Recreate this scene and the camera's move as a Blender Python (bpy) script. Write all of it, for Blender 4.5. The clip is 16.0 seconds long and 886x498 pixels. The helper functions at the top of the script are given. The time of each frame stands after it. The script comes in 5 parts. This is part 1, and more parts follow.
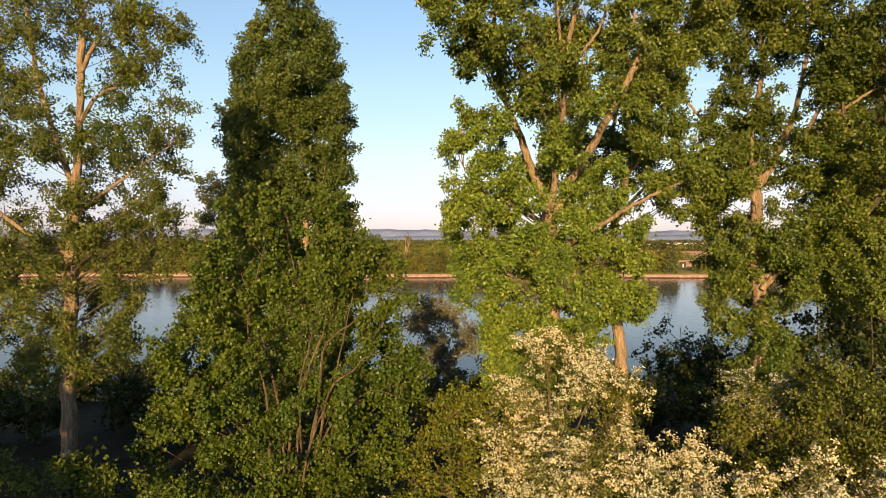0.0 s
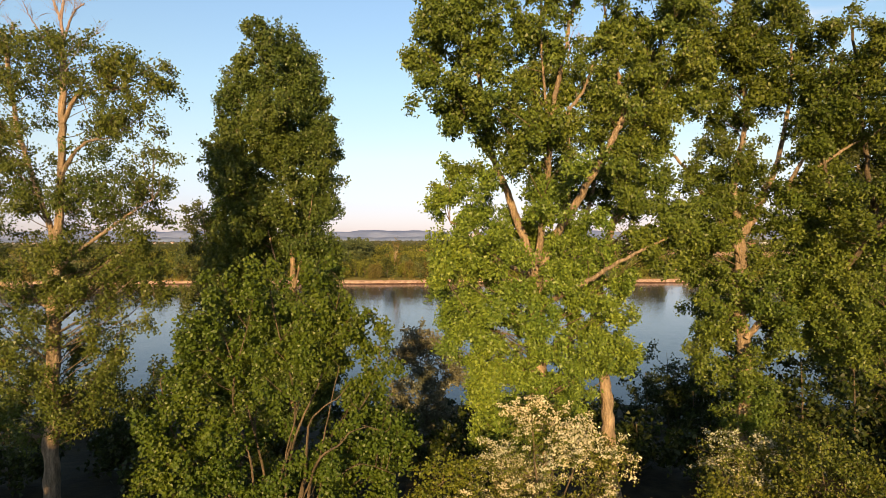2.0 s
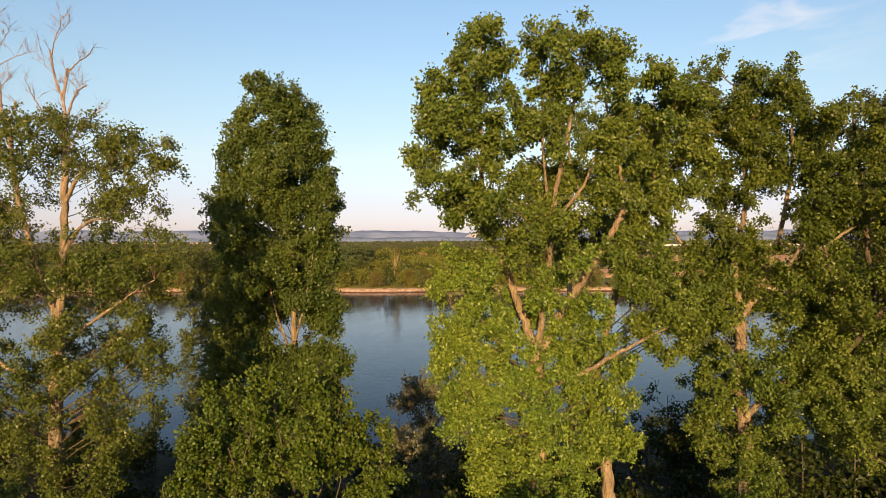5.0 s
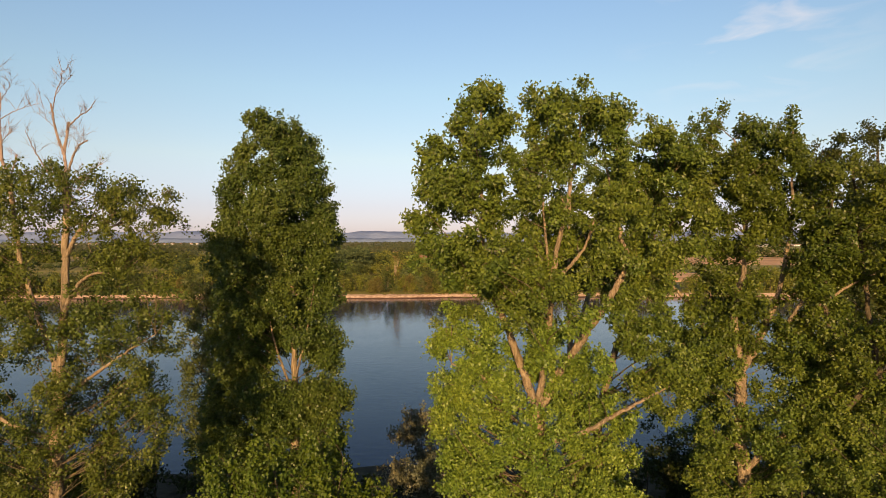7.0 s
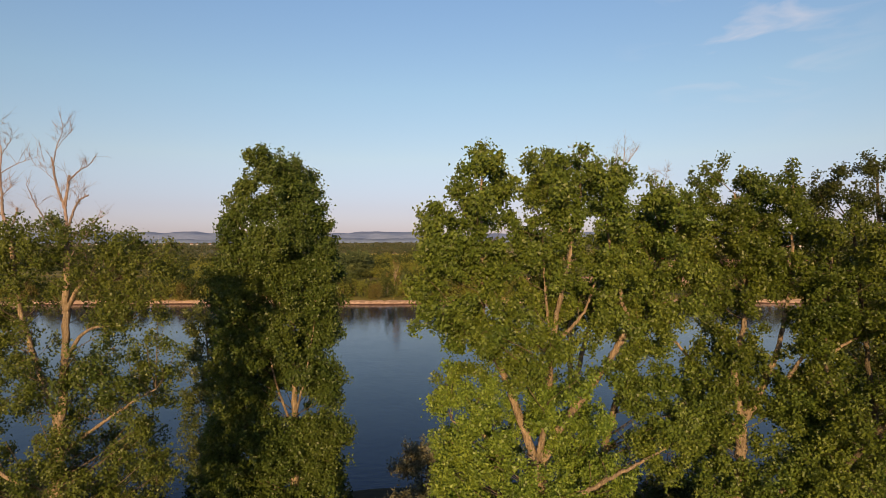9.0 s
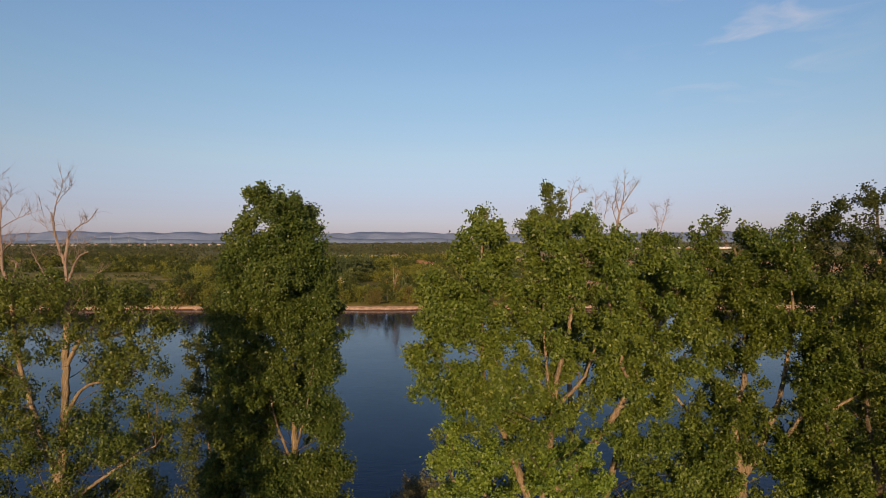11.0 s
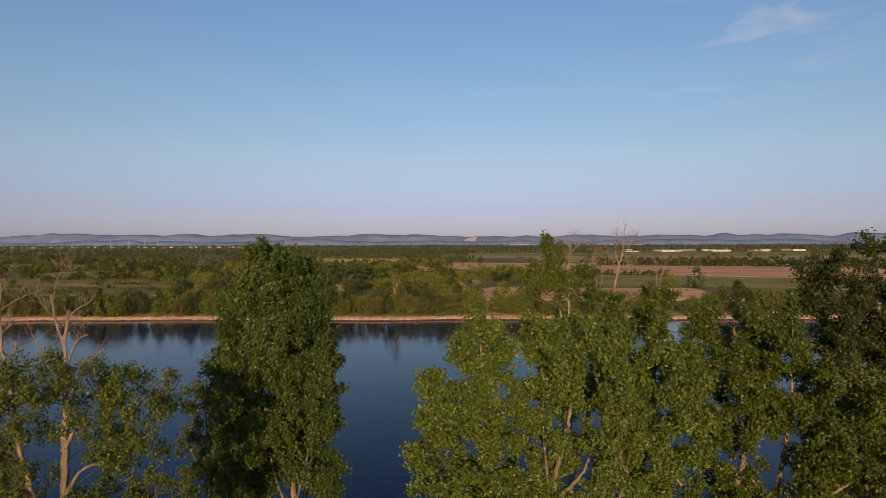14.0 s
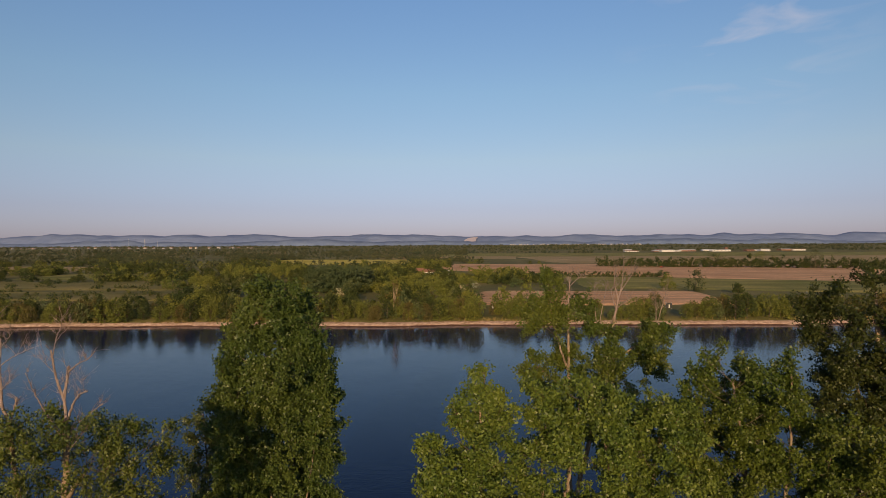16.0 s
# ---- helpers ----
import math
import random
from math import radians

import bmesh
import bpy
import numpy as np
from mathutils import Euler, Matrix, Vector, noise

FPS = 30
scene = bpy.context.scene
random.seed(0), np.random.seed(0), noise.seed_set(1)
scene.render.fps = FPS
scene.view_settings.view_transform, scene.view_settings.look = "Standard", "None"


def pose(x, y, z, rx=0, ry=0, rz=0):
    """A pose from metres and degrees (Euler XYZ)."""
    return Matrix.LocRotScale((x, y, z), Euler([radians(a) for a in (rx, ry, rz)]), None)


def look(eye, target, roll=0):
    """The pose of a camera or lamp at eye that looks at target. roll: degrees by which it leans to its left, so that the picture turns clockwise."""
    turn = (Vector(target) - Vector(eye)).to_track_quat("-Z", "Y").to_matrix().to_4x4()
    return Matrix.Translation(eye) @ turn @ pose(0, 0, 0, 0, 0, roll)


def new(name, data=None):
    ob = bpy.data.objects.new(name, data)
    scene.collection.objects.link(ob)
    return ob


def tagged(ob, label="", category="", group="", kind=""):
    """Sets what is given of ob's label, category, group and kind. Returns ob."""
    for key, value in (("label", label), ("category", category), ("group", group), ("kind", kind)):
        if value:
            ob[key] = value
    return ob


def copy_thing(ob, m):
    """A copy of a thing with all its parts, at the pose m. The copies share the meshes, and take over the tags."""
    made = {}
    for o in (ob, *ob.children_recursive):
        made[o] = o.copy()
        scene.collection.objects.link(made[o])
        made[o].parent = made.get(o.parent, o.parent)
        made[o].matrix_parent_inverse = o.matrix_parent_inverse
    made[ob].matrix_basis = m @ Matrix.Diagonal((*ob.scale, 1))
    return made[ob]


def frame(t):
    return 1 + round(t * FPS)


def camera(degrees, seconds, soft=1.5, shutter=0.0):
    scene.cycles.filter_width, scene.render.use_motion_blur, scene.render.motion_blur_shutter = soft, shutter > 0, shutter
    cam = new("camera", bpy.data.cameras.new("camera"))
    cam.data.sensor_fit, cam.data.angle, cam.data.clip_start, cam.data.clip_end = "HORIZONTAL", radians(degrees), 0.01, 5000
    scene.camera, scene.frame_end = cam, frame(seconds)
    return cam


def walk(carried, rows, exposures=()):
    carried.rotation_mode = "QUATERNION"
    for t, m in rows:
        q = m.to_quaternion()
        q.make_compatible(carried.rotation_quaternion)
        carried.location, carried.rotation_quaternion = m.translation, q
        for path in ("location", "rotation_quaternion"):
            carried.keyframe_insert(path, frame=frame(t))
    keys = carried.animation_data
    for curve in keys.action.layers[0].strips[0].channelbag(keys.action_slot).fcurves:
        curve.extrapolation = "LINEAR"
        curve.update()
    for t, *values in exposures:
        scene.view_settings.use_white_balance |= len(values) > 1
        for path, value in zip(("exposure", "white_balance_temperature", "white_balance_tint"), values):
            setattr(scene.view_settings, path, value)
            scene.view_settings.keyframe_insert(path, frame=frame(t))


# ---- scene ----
cam = camera(74.6, 16.0, soft=0.8)
METRES, EYE, TILT, LEAN, TURN = 16.0, 12.8, -0.75, 0.0, 1.17
ROWS = [
    (0.0, 0.0, 0.0, 0.0, -0.0, 0.0, 0.0),
    (0.1, 0.0003, 0.0002, 0.0040, -0.62, 0.02, 0.06),
    (0.2, 0.0005, 0.0004, 0.0095, -0.95, 0.04, 0.1),
    (0.3, 0.0008, 0.0005, 0.0153, -1.11, 0.05, 0.13),
    (0.5, 0.0013, 0.0007, 0.0278, -1.17, 0.06, 0.15),
    (1.0, 0.0026, 0.0007, 0.0574, -1.14, 0.06, 0.2),
    (1.5, 0.004, 0.0006, 0.0882, -1.12, 0.04, 0.23),
    (2.0, 0.0051, 0.0004, 0.1185, -1.1, 0.04, 0.26),
    (2.5, 0.0055, 0.0001, 0.1488, -1.08, 0.05, 0.26),
    (3.0, 0.0054, -0.0004, 0.1796, -1.06, 0.05, 0.26),
    (3.5, 0.005, -0.001, 0.2106, -1.06, 0.04, 0.26),
    (4.0, 0.0047, -0.0016, 0.2416, -1.05, 0.04, 0.23),
    (6.5, 0.002, -0.0044, 0.3991, -1.1, 0.04, 0.2),
    (7.0, 0.0021, -0.0048, 0.4297, -1.1, 0.07, 0.2),
    (7.5, 0.0021, -0.0049, 0.4605, -1.1, 0.11, 0.2),
    (8.0, 0.0017, -0.0051, 0.4923, -1.11, 0.11, 0.2),
    (8.5, 0.0013, -0.0058, 0.5237, -1.12, 0.1, 0.18),
    (9.0, 0.001, -0.006, 0.5552, -1.12, 0.1, 0.18),
    (11.5, 0.0, -0.0056, 0.7164, -1.17, 0.11, 0.16),
    (12.0, 0.0009, -0.0057, 0.7471, -1.17, 0.15, 0.18),
    (12.5, 0.0017, -0.006, 0.7779, -1.17, 0.18, 0.16),
    (13.0, 0.0019, -0.0066, 0.8089, -1.17, 0.22, 0.17),
    (13.5, 0.0016, -0.0068, 0.8401, -1.18, 0.25, 0.16),
    (14.0, 0.0017, -0.0075, 0.8711, -1.18, 0.3, 0.17),
    (14.5, 0.0019, -0.0084, 0.9027, -1.19, 0.31, 0.17),
    (15.0, 0.0025, -0.0091, 0.9344, -1.18, 0.32, 0.19),
    (15.5, 0.0024, -0.0099, 0.9666, -1.2, 0.32, 0.22),
    (16.0, 0.0035, -0.0102, 0.9997, -1.19, 0.28, 0.28),
]
EXPOSURES = [(0.0, 0.87, 8750, 11), (3.5, 0.84, 8750, 11), (7.0, 0.58, 8700, 12), (9.0, 0.28, 8000, 13), (12.5, -0.03, 7200, 13), (16.0, -0.11, 7100, 13)]
walk(cam, [(t, pose(0, 0, EYE, TILT, LEAN, TURN) @ pose(METRES * x, METRES * y, METRES * z, 90 + pitch, roll, yaw)) for t, x, y, z, yaw, pitch, roll in ROWS], EXPOSURES)

# ---------------------------------------------------------------- sky and sun
SUN_HEIGHT, SUN_SIDE = 13.5, -5.0      # degrees above the horizon; degrees to the right of straight behind
world = bpy.data.worlds.new("world")
scene.world = world
world.use_nodes = True
wn, wl = world.node_tree.nodes, world.node_tree.links
sky = wn.new("ShaderNodeTexSky")
sky.sky_type = "NISHITA"
sky.sun_disc = False
sky.sun_elevation = radians(SUN_HEIGHT)
sky.sun_rotation = radians(180.0 - SUN_SIDE)
sky.altitude, sky.air_density, sky.dust_density, sky.ozone_density = 0.0, 1.0, 0.4, 1.5
# clearer, bluer air above and a faint pink haze all round the horizon
where = wn.new("ShaderNodeTexCoord")
split = wn.new("ShaderNodeSeparateXYZ")
wl.new(where.outputs["Generated"], split.inputs[0])
air = wn.new("ShaderNodeValToRGB")
for spot, tint in ((0.0, (0.36, 0.40, 0.88)), (0.06, (0.452, 0.457, 0.765)), (0.14, (0.635, 0.645, 0.77)), (0.25, (0.685, 0.785, 0.895)), (0.42, (0.69, 0.87, 1.09)), (0.65, (0.34, 0.41, 0.50))):
    e = air.color_ramp.elements.new(spot)
    e.color = (*tint, 1)
air.color_ramp.elements.remove(air.color_ramp.elements[0])
air.color_ramp.elements[-1].color = (0.21, 0.245, 0.305, 1)
wl.new(split.outputs[2], air.inputs[0])
tinted = wn.new("ShaderNodeMix")
tinted.data_type, tinted.blend_type = "RGBA", "MULTIPLY"
tinted.inputs[0].default_value = 1.0
wl.new(sky.outputs[0], tinted.inputs[6])
wl.new(air.outputs[0], tinted.inputs[7])
# thin torn cirrus in one part of the sky
streak = wn.new("ShaderNodeMapping")
streak.inputs["Location"].default_value = (0.019, -0.04, -0.175)
streak.inputs["Rotation"].default_value = (0, radians(25), 0)
streak.inputs["Scale"].default_value = (2.2, 2.2, 9.0)
wl.new(where.outputs["Generated"], streak.inputs[0])
wisp = wn.new("ShaderNodeTexNoise")
wisp.inputs["Scale"].default_value, wisp.inputs["Detail"].default_value, wisp.inputs["Distortion"].default_value = 3.0, 7.0, 0.8
wl.new(streak.outputs[0], wisp.inputs[0])
gap = wn.new("ShaderNodeVectorMath")
gap.operation = "DISTANCE"
gap.inputs[1].default_value = Vector((0.52, 1.0, 0.40)).normalized()
wl.new(where.outputs["Generated"], gap.inputs[0])
near = wn.new("ShaderNodeMapRange")
near.inputs[1].default_value, near.inputs[2].default_value, near.inputs[3].default_value, near.inputs[4].default_value = 0.02, 0.19, 1.0, 0.0
wl.new(gap.outputs["Value"], near.inputs[0])
thick = wn.new("ShaderNodeMapRange")
thick.inputs[1].default_value, thick.inputs[2].default_value, thick.inputs[4].default_value = 0.48, 0.75, 0.5
wl.new(wisp.outputs[0], thick.inputs[0])
cover = wn.new("ShaderNodeMath")
cover.operation = "MULTIPLY"
wl.new(near.outputs[0], cover.inputs[0])
wl.new(thick.outputs[0], cover.inputs[1])
cloud = wn.new("ShaderNodeMix")
cloud.data_type = "RGBA"
cloud.inputs[7].default_value = (4.6, 4.4, 4.9, 1)
wl.new(cover.outputs[0], cloud.inputs[0])
wl.new(tinted.outputs[2], cloud.inputs[6])
wl.new(cloud.outputs[2], wn["Background"].inputs[0])
wn["Background"].inputs[1].default_value = 0.15

sun = new("sun", bpy.data.lights.new("sun", "SUN"))
sun.data.energy, sun.data.angle, sun.data.color = 5.0, radians(0.5), (1.0, 0.72, 0.40)
a = radians(SUN_SIDE)
sun.matrix_world = look((60 * math.sin(a), -60 * math.cos(a), 60 * math.tan(radians(SUN_HEIGHT)) + 10), (0, 0, 10))


# ---------------------------------------------------------------- materials
def material(name):
    m = bpy.data.materials.new(name)
    m.use_nodes = True
    return m, m.node_tree.nodes, m.node_tree.links, m.node_tree.nodes["Principled BSDF"]


def ramp(nodes, links, source, stops):
    r = nodes.new("ShaderNodeValToRGB")
    while len(r.color_ramp.elements) < len(stops):
        r.color_ramp.elements.new(0.5)
    for e, (at, c) in zip(r.color_ramp.elements, stops):
        e.position, e.color = at, (*c, 1)
    links.new(source, r.inputs[0])
    return r.outputs[0]


def noise_tex(nodes, links, scale, detail=4, stretch=None, rough=0.55):
    co = nodes.new("ShaderNodeTexCoord")
    n = nodes.new("ShaderNodeTexNoise")
    n.inputs["Scale"].default_value, n.inputs["Detail"].default_value, n.inputs["Roughness"].default_value = scale, detail, rough
    if stretch:
        mp = nodes.new("ShaderNodeMapping")
        mp.inputs["Scale"].default_value = stretch
        links.new(co.outputs["Object"], mp.inputs[0])
        links.new(mp.outputs[0], n.inputs[0])
    else:
        links.new(co.outputs["Object"], n.inputs[0])
    return n.outputs[0]


def mix(nodes, links, kind, fac, one, two):
    m = nodes.new("ShaderNodeMix")
    m.data_type, m.blend_type = "RGBA", kind
    for sock, v in ((m.inputs[0], fac), (m.inputs[6], one), (m.inputs[7], two)):
        if hasattr(v, "links"):
            links.new(v, sock)
        elif isinstance(v, tuple):
            sock.default_value = (*v, 1)
        else:
            sock.default_value = v
    return m.outputs[2]


def bump(nodes, links, height, strength, distance, bsdf):
    b = nodes.new("ShaderNodeBump")
    b.inputs["Strength"].default_value, b.inputs["Distance"].default_value = strength, distance
    links.new(height, b.inputs["Height"])
    links.new(b.outputs[0], bsdf.inputs["Normal"])


def leaf_material(name, dark, mid, light, gloss=0.42, glow=0.32, patch=0.35, uneven=1.0):
    """Leaves: each its own shade, larger patches of lighter and darker growth, light passing through."""
    m, n, l, p = material(name)
    geo = n.new("ShaderNodeNewGeometry")
    one = ramp(n, l, geo.outputs["Random Per Island"], [(0.0, dark), (0.55, mid), (1.0, light)])
    two = ramp(n, l, noise_tex(n, l, patch, 2), [(0.3, (1 - 0.25 * uneven, 1 - 0.15 * uneven, 1 - 0.2 * uneven)), (0.7, (1 + 0.2 * uneven, 1 + 0.08 * uneven, 1 - 0.1 * uneven))])
    col = mix(n, l, "MULTIPLY", 1.0, one, two)
    l.new(col, p.inputs["Base Color"])
    p.inputs["Roughness"].default_value = gloss
    p.inputs["Specular IOR Level"].default_value = 0.28
    t = n.new("ShaderNodeBsdfTranslucent")
    l.new(col, t.inputs[0])
    s = n.new("ShaderNodeMixShader")
    s.inputs[0].default_value = glow
    l.new(p.outputs[0], s.inputs[1])
    l.new(t.outputs[0], s.inputs[2])
    l.new(s.outputs[0], n["Material Output"].inputs[0])
    return m


def bark_material(name, dark, light, scale=6.0):
    """Furrowed bark: long ridges, fine cracks, grey and mossy patches."""
    m, n, l, p = material(name)
    g = noise_tex(n, l, scale * 1.6, 7, (1.0, 1.0, 0.14), 0.7)
    fine = noise_tex(n, l, scale * 7, 4, (1.0, 1.0, 0.3), 0.7)
    big = noise_tex(n, l, 1.1, 4)
    c = ramp(n, l, g, [(0.36, dark), (0.52, tuple((a + b) / 2 for a, b in zip(dark, light))), (0.66, light)])
    c = mix(n, l, "MULTIPLY", 0.8, c, ramp(n, l, fine, [(0.3, (0.55, 0.52, 0.5)), (0.7, (1.15, 1.12, 1.1))]))
    c = mix(n, l, "MULTIPLY", 0.6, c, ramp(n, l, big, [(0.38, (0.42, 0.42, 0.38)), (0.62, (1.1, 1.05, 1.0))]))
    l.new(c, p.inputs["Base Color"])
    p.inputs["Roughness"].default_value = 0.95
    p.inputs["Specular IOR Level"].default_value = 0.15
    add = n.new("ShaderNodeMath")
    add.operation = "MULTIPLY_ADD"
    l.new(fine, add.inputs[0])
    add.inputs[1].default_value = 0.4
    l.new(g, add.inputs[2])
    bump(n, l, add.outputs[0], 1.0, 0.12, p)
    return m


def ground_material(name, stops, scale, fine, rough=0.95, height=0.15):
    m, n, l, p = material(name)
    c = ramp(n, l, noise_tex(n, l, scale, 5), stops)
    f = noise_tex(n, l, fine, 5, None, 0.7)
    c = mix(n, l, "MULTIPLY", 0.7, c, ramp(n, l, f, [(0.3, (0.6, 0.6, 0.6)), (0.7, (1.25, 1.2, 1.15))]))
    l.new(c, p.inputs["Base Color"])
    p.inputs["Roughness"].default_value = rough
    p.inputs["Specular IOR Level"].default_value = 0.2
    bump(n, l, f, 0.6, height, p)
    return m


def paint_material(name, colour, rough=0.6, spread=0.12):
    m, n, l, p = material(name)
    lo = tuple(c * (1 - spread) for c in colour)
    hi = tuple(min(1, c * (1 + spread)) for c in colour)
    l.new(ramp(n, l, noise_tex(n, l, 1.5, 5), [(0.3, lo), (0.7, hi)]), p.inputs["Base Color"])
    p.inputs["Roughness"].default_value = rough
    return m


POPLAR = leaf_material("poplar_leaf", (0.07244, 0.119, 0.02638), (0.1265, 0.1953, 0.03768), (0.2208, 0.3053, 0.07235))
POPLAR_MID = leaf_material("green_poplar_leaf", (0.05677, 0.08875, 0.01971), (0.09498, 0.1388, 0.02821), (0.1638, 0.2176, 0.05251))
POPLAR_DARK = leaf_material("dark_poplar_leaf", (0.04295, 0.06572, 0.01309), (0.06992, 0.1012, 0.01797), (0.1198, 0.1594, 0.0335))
PALE = leaf_material("pale_poplar_leaf", (0.06076, 0.08404, 0.01899), (0.08548, 0.1156, 0.02524), (0.1215, 0.1517, 0.03786))
DENSE = leaf_material("column_poplar_leaf", (0.04802, 0.07704, 0.01983), (0.07328, 0.1108, 0.02825), (0.105, 0.1482, 0.04087))
MAPLE = leaf_material("maple_leaf", (0.04643, 0.07745, 0.01376), (0.06696, 0.1078, 0.0177), (0.09503, 0.1369, 0.0262))
HEDGE = leaf_material("hawthorn_leaf", (0.0485, 0.065, 0.013), (0.097, 0.118, 0.0208), (0.16, 0.175, 0.0416))
YELLOWISH = leaf_material("young_leaf", (0.07246, 0.092, 0.0143), (0.1115, 0.133, 0.02002), (0.1785, 0.193, 0.04004))
BLOSSOM = leaf_material("hawthorn_blossom", (0.3312, 0.3069, 0.2244), (0.4876, 0.465, 0.3774), (0.644, 0.6231, 0.5508), 0.7, 0.2)
BLOSSOM_WHITE = leaf_material("white_hawthorn_blossom", (0.4, 0.375, 0.3), (0.56, 0.53, 0.45), (0.7, 0.67, 0.6), 0.7, 0.2)
WILLOW = leaf_material("willow_leaf", (0.0978, 0.1, 0.0683), (0.147, 0.148, 0.109), (0.215, 0.216, 0.164))
WILLOW_GREEN = leaf_material("pale_young_leaf", (0.05, 0.068, 0.022), (0.078, 0.1, 0.034), (0.11, 0.135, 0.05))
ALDER = leaf_material("dark_glossy_leaf", (0.03, 0.042, 0.0115), (0.046, 0.06, 0.0165), (0.07, 0.087, 0.026))
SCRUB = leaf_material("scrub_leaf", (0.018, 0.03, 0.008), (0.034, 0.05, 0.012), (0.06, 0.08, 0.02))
FAR_GREEN = leaf_material("far_leaf", (0.07546, 0.09053, 0.02035), (0.1441, 0.1573, 0.033), (0.2024, 0.2112, 0.05467), 0.7, 0.25, 0.06, 1.0)
FAR_GREY = leaf_material("far_grey_leaf", (0.0712, 0.09, 0.042), (0.119, 0.14, 0.063), (0.171, 0.19, 0.0893), 0.7, 0.25, 0.06, 1.5)
FAR_DARK = leaf_material("far_dark_leaf", (0.025, 0.036, 0.013), (0.048, 0.064, 0.018), (0.085, 0.102, 0.029), 0.7, 0.2, 0.04, 1.6)
# leaves of the distant woods, greyed and blued to stand for haze
FAR_HAZE = leaf_material("haze_tinted_leaf", (0.034, 0.045, 0.03), (0.058, 0.07, 0.042), (0.088, 0.1, 0.06), 0.8, 0.15, 0.012, 1.4)
FAR_BLOSSOM = leaf_material("far_blossom", (0.2, 0.19, 0.12), (0.32, 0.3, 0.22), (0.45, 0.42, 0.33), 0.8, 0.2, 0.05)
FRESH = leaf_material("fresh_poplar_leaf", (0.06, 0.085, 0.018), (0.09, 0.12, 0.024), (0.135, 0.165, 0.037))
GROVE = leaf_material("blue_poplar_leaf", (0.035, 0.055, 0.026), (0.06, 0.088, 0.04), (0.095, 0.125, 0.06), 0.7, 0.2, 0.04, 0.8)
FAR_BROWN = leaf_material("budding_leaf", (0.077, 0.0651, 0.021), (0.127, 0.103, 0.0357), (0.187, 0.152, 0.0578), 0.7, 0.2, 0.06, 1.5)
REED = leaf_material("reed_straw", (0.16, 0.12, 0.05), (0.24, 0.18, 0.08), (0.33, 0.25, 0.12), 0.8, 0.2)
BARK = bark_material("poplar_bark", (0.21, 0.165, 0.12), (0.55, 0.435, 0.325))
BARK_GREY = bark_material("grey_bark", (0.09, 0.075, 0.055), (0.24, 0.195, 0.145))
BARK_YOUNG = bark_material("young_bark", (0.13, 0.105, 0.075), (0.33, 0.265, 0.195), 9.0)
DEADWOOD = bark_material("dead_wood", (0.30, 0.225, 0.21), (0.57, 0.46, 0.425))


# ---------------------------------------------------------------- mesh tools
class Geo:
    """Faces of one kind (quads or triangles) gathered piece by piece, then made into one mesh."""

    def __init__(self, corners=4):
        self.v, self.f, self.n, self.k = [], [], 0, corners

    def add(self, v, f):
        v = np.asarray(v, dtype=np.float64).reshape(-1, 3)
        self.v.append(v)
        self.f.append(np.asarray(f, dtype=np.int64).reshape(-1, self.k) + self.n)
        self.n += len(v)

    def mesh(self, name, origin=(0, 0, 0), smooth=False):
        v = np.concatenate(self.v) - np.asarray(origin, dtype=np.float64)
        f = np.concatenate(self.f)
        me = bpy.data.meshes.new(name)
        me.vertices.add(len(v))
        me.vertices.foreach_set("co", v.astype(np.float32).ravel())
        me.loops.add(f.size)
        me.loops.foreach_set("vertex_index", f.astype(np.int32).ravel())
        me.polygons.add(len(f))
        me.polygons.foreach_set("loop_start", np.arange(0, f.size, self.k, dtype=np.int32))
        me.update(calc_edges=True)
        me.polygons.foreach_set("use_smooth", np.full(len(f), smooth))
        me.validate()
        return me


def part(name, geo, mat, parent, label="", smooth=False):
    """One mesh object under a thing whose origin lies at its location."""
    origin = parent.location + (parent.parent.location if parent.parent else Vector())
    me = geo.mesh(name, origin, smooth)
    me.materials.append(mat)
    ob = new(name, me)
    ob.parent = parent
    return tagged(ob, label) if label else ob


def spline(points, steps):
    """A smooth line through the points."""
    p = [np.array(q, dtype=float) for q in points]
    p = [2 * p[0] - p[1]] + p + [2 * p[-1] - p[-2]]
    out = []
    for i in range(1, len(p) - 2):
        for k in range(steps):
            t = k / steps
            out.append(0.5 * (2 * p[i] + (p[i + 1] - p[i - 1]) * t + (2 * p[i - 1] - 5 * p[i] + 4 * p[i + 1] - p[i + 2]) * t * t
                              + (3 * p[i] - 3 * p[i + 1] + p[i + 2] - p[i - 1]) * t ** 3))
    out.append(p[-2])
    return np.array(out)


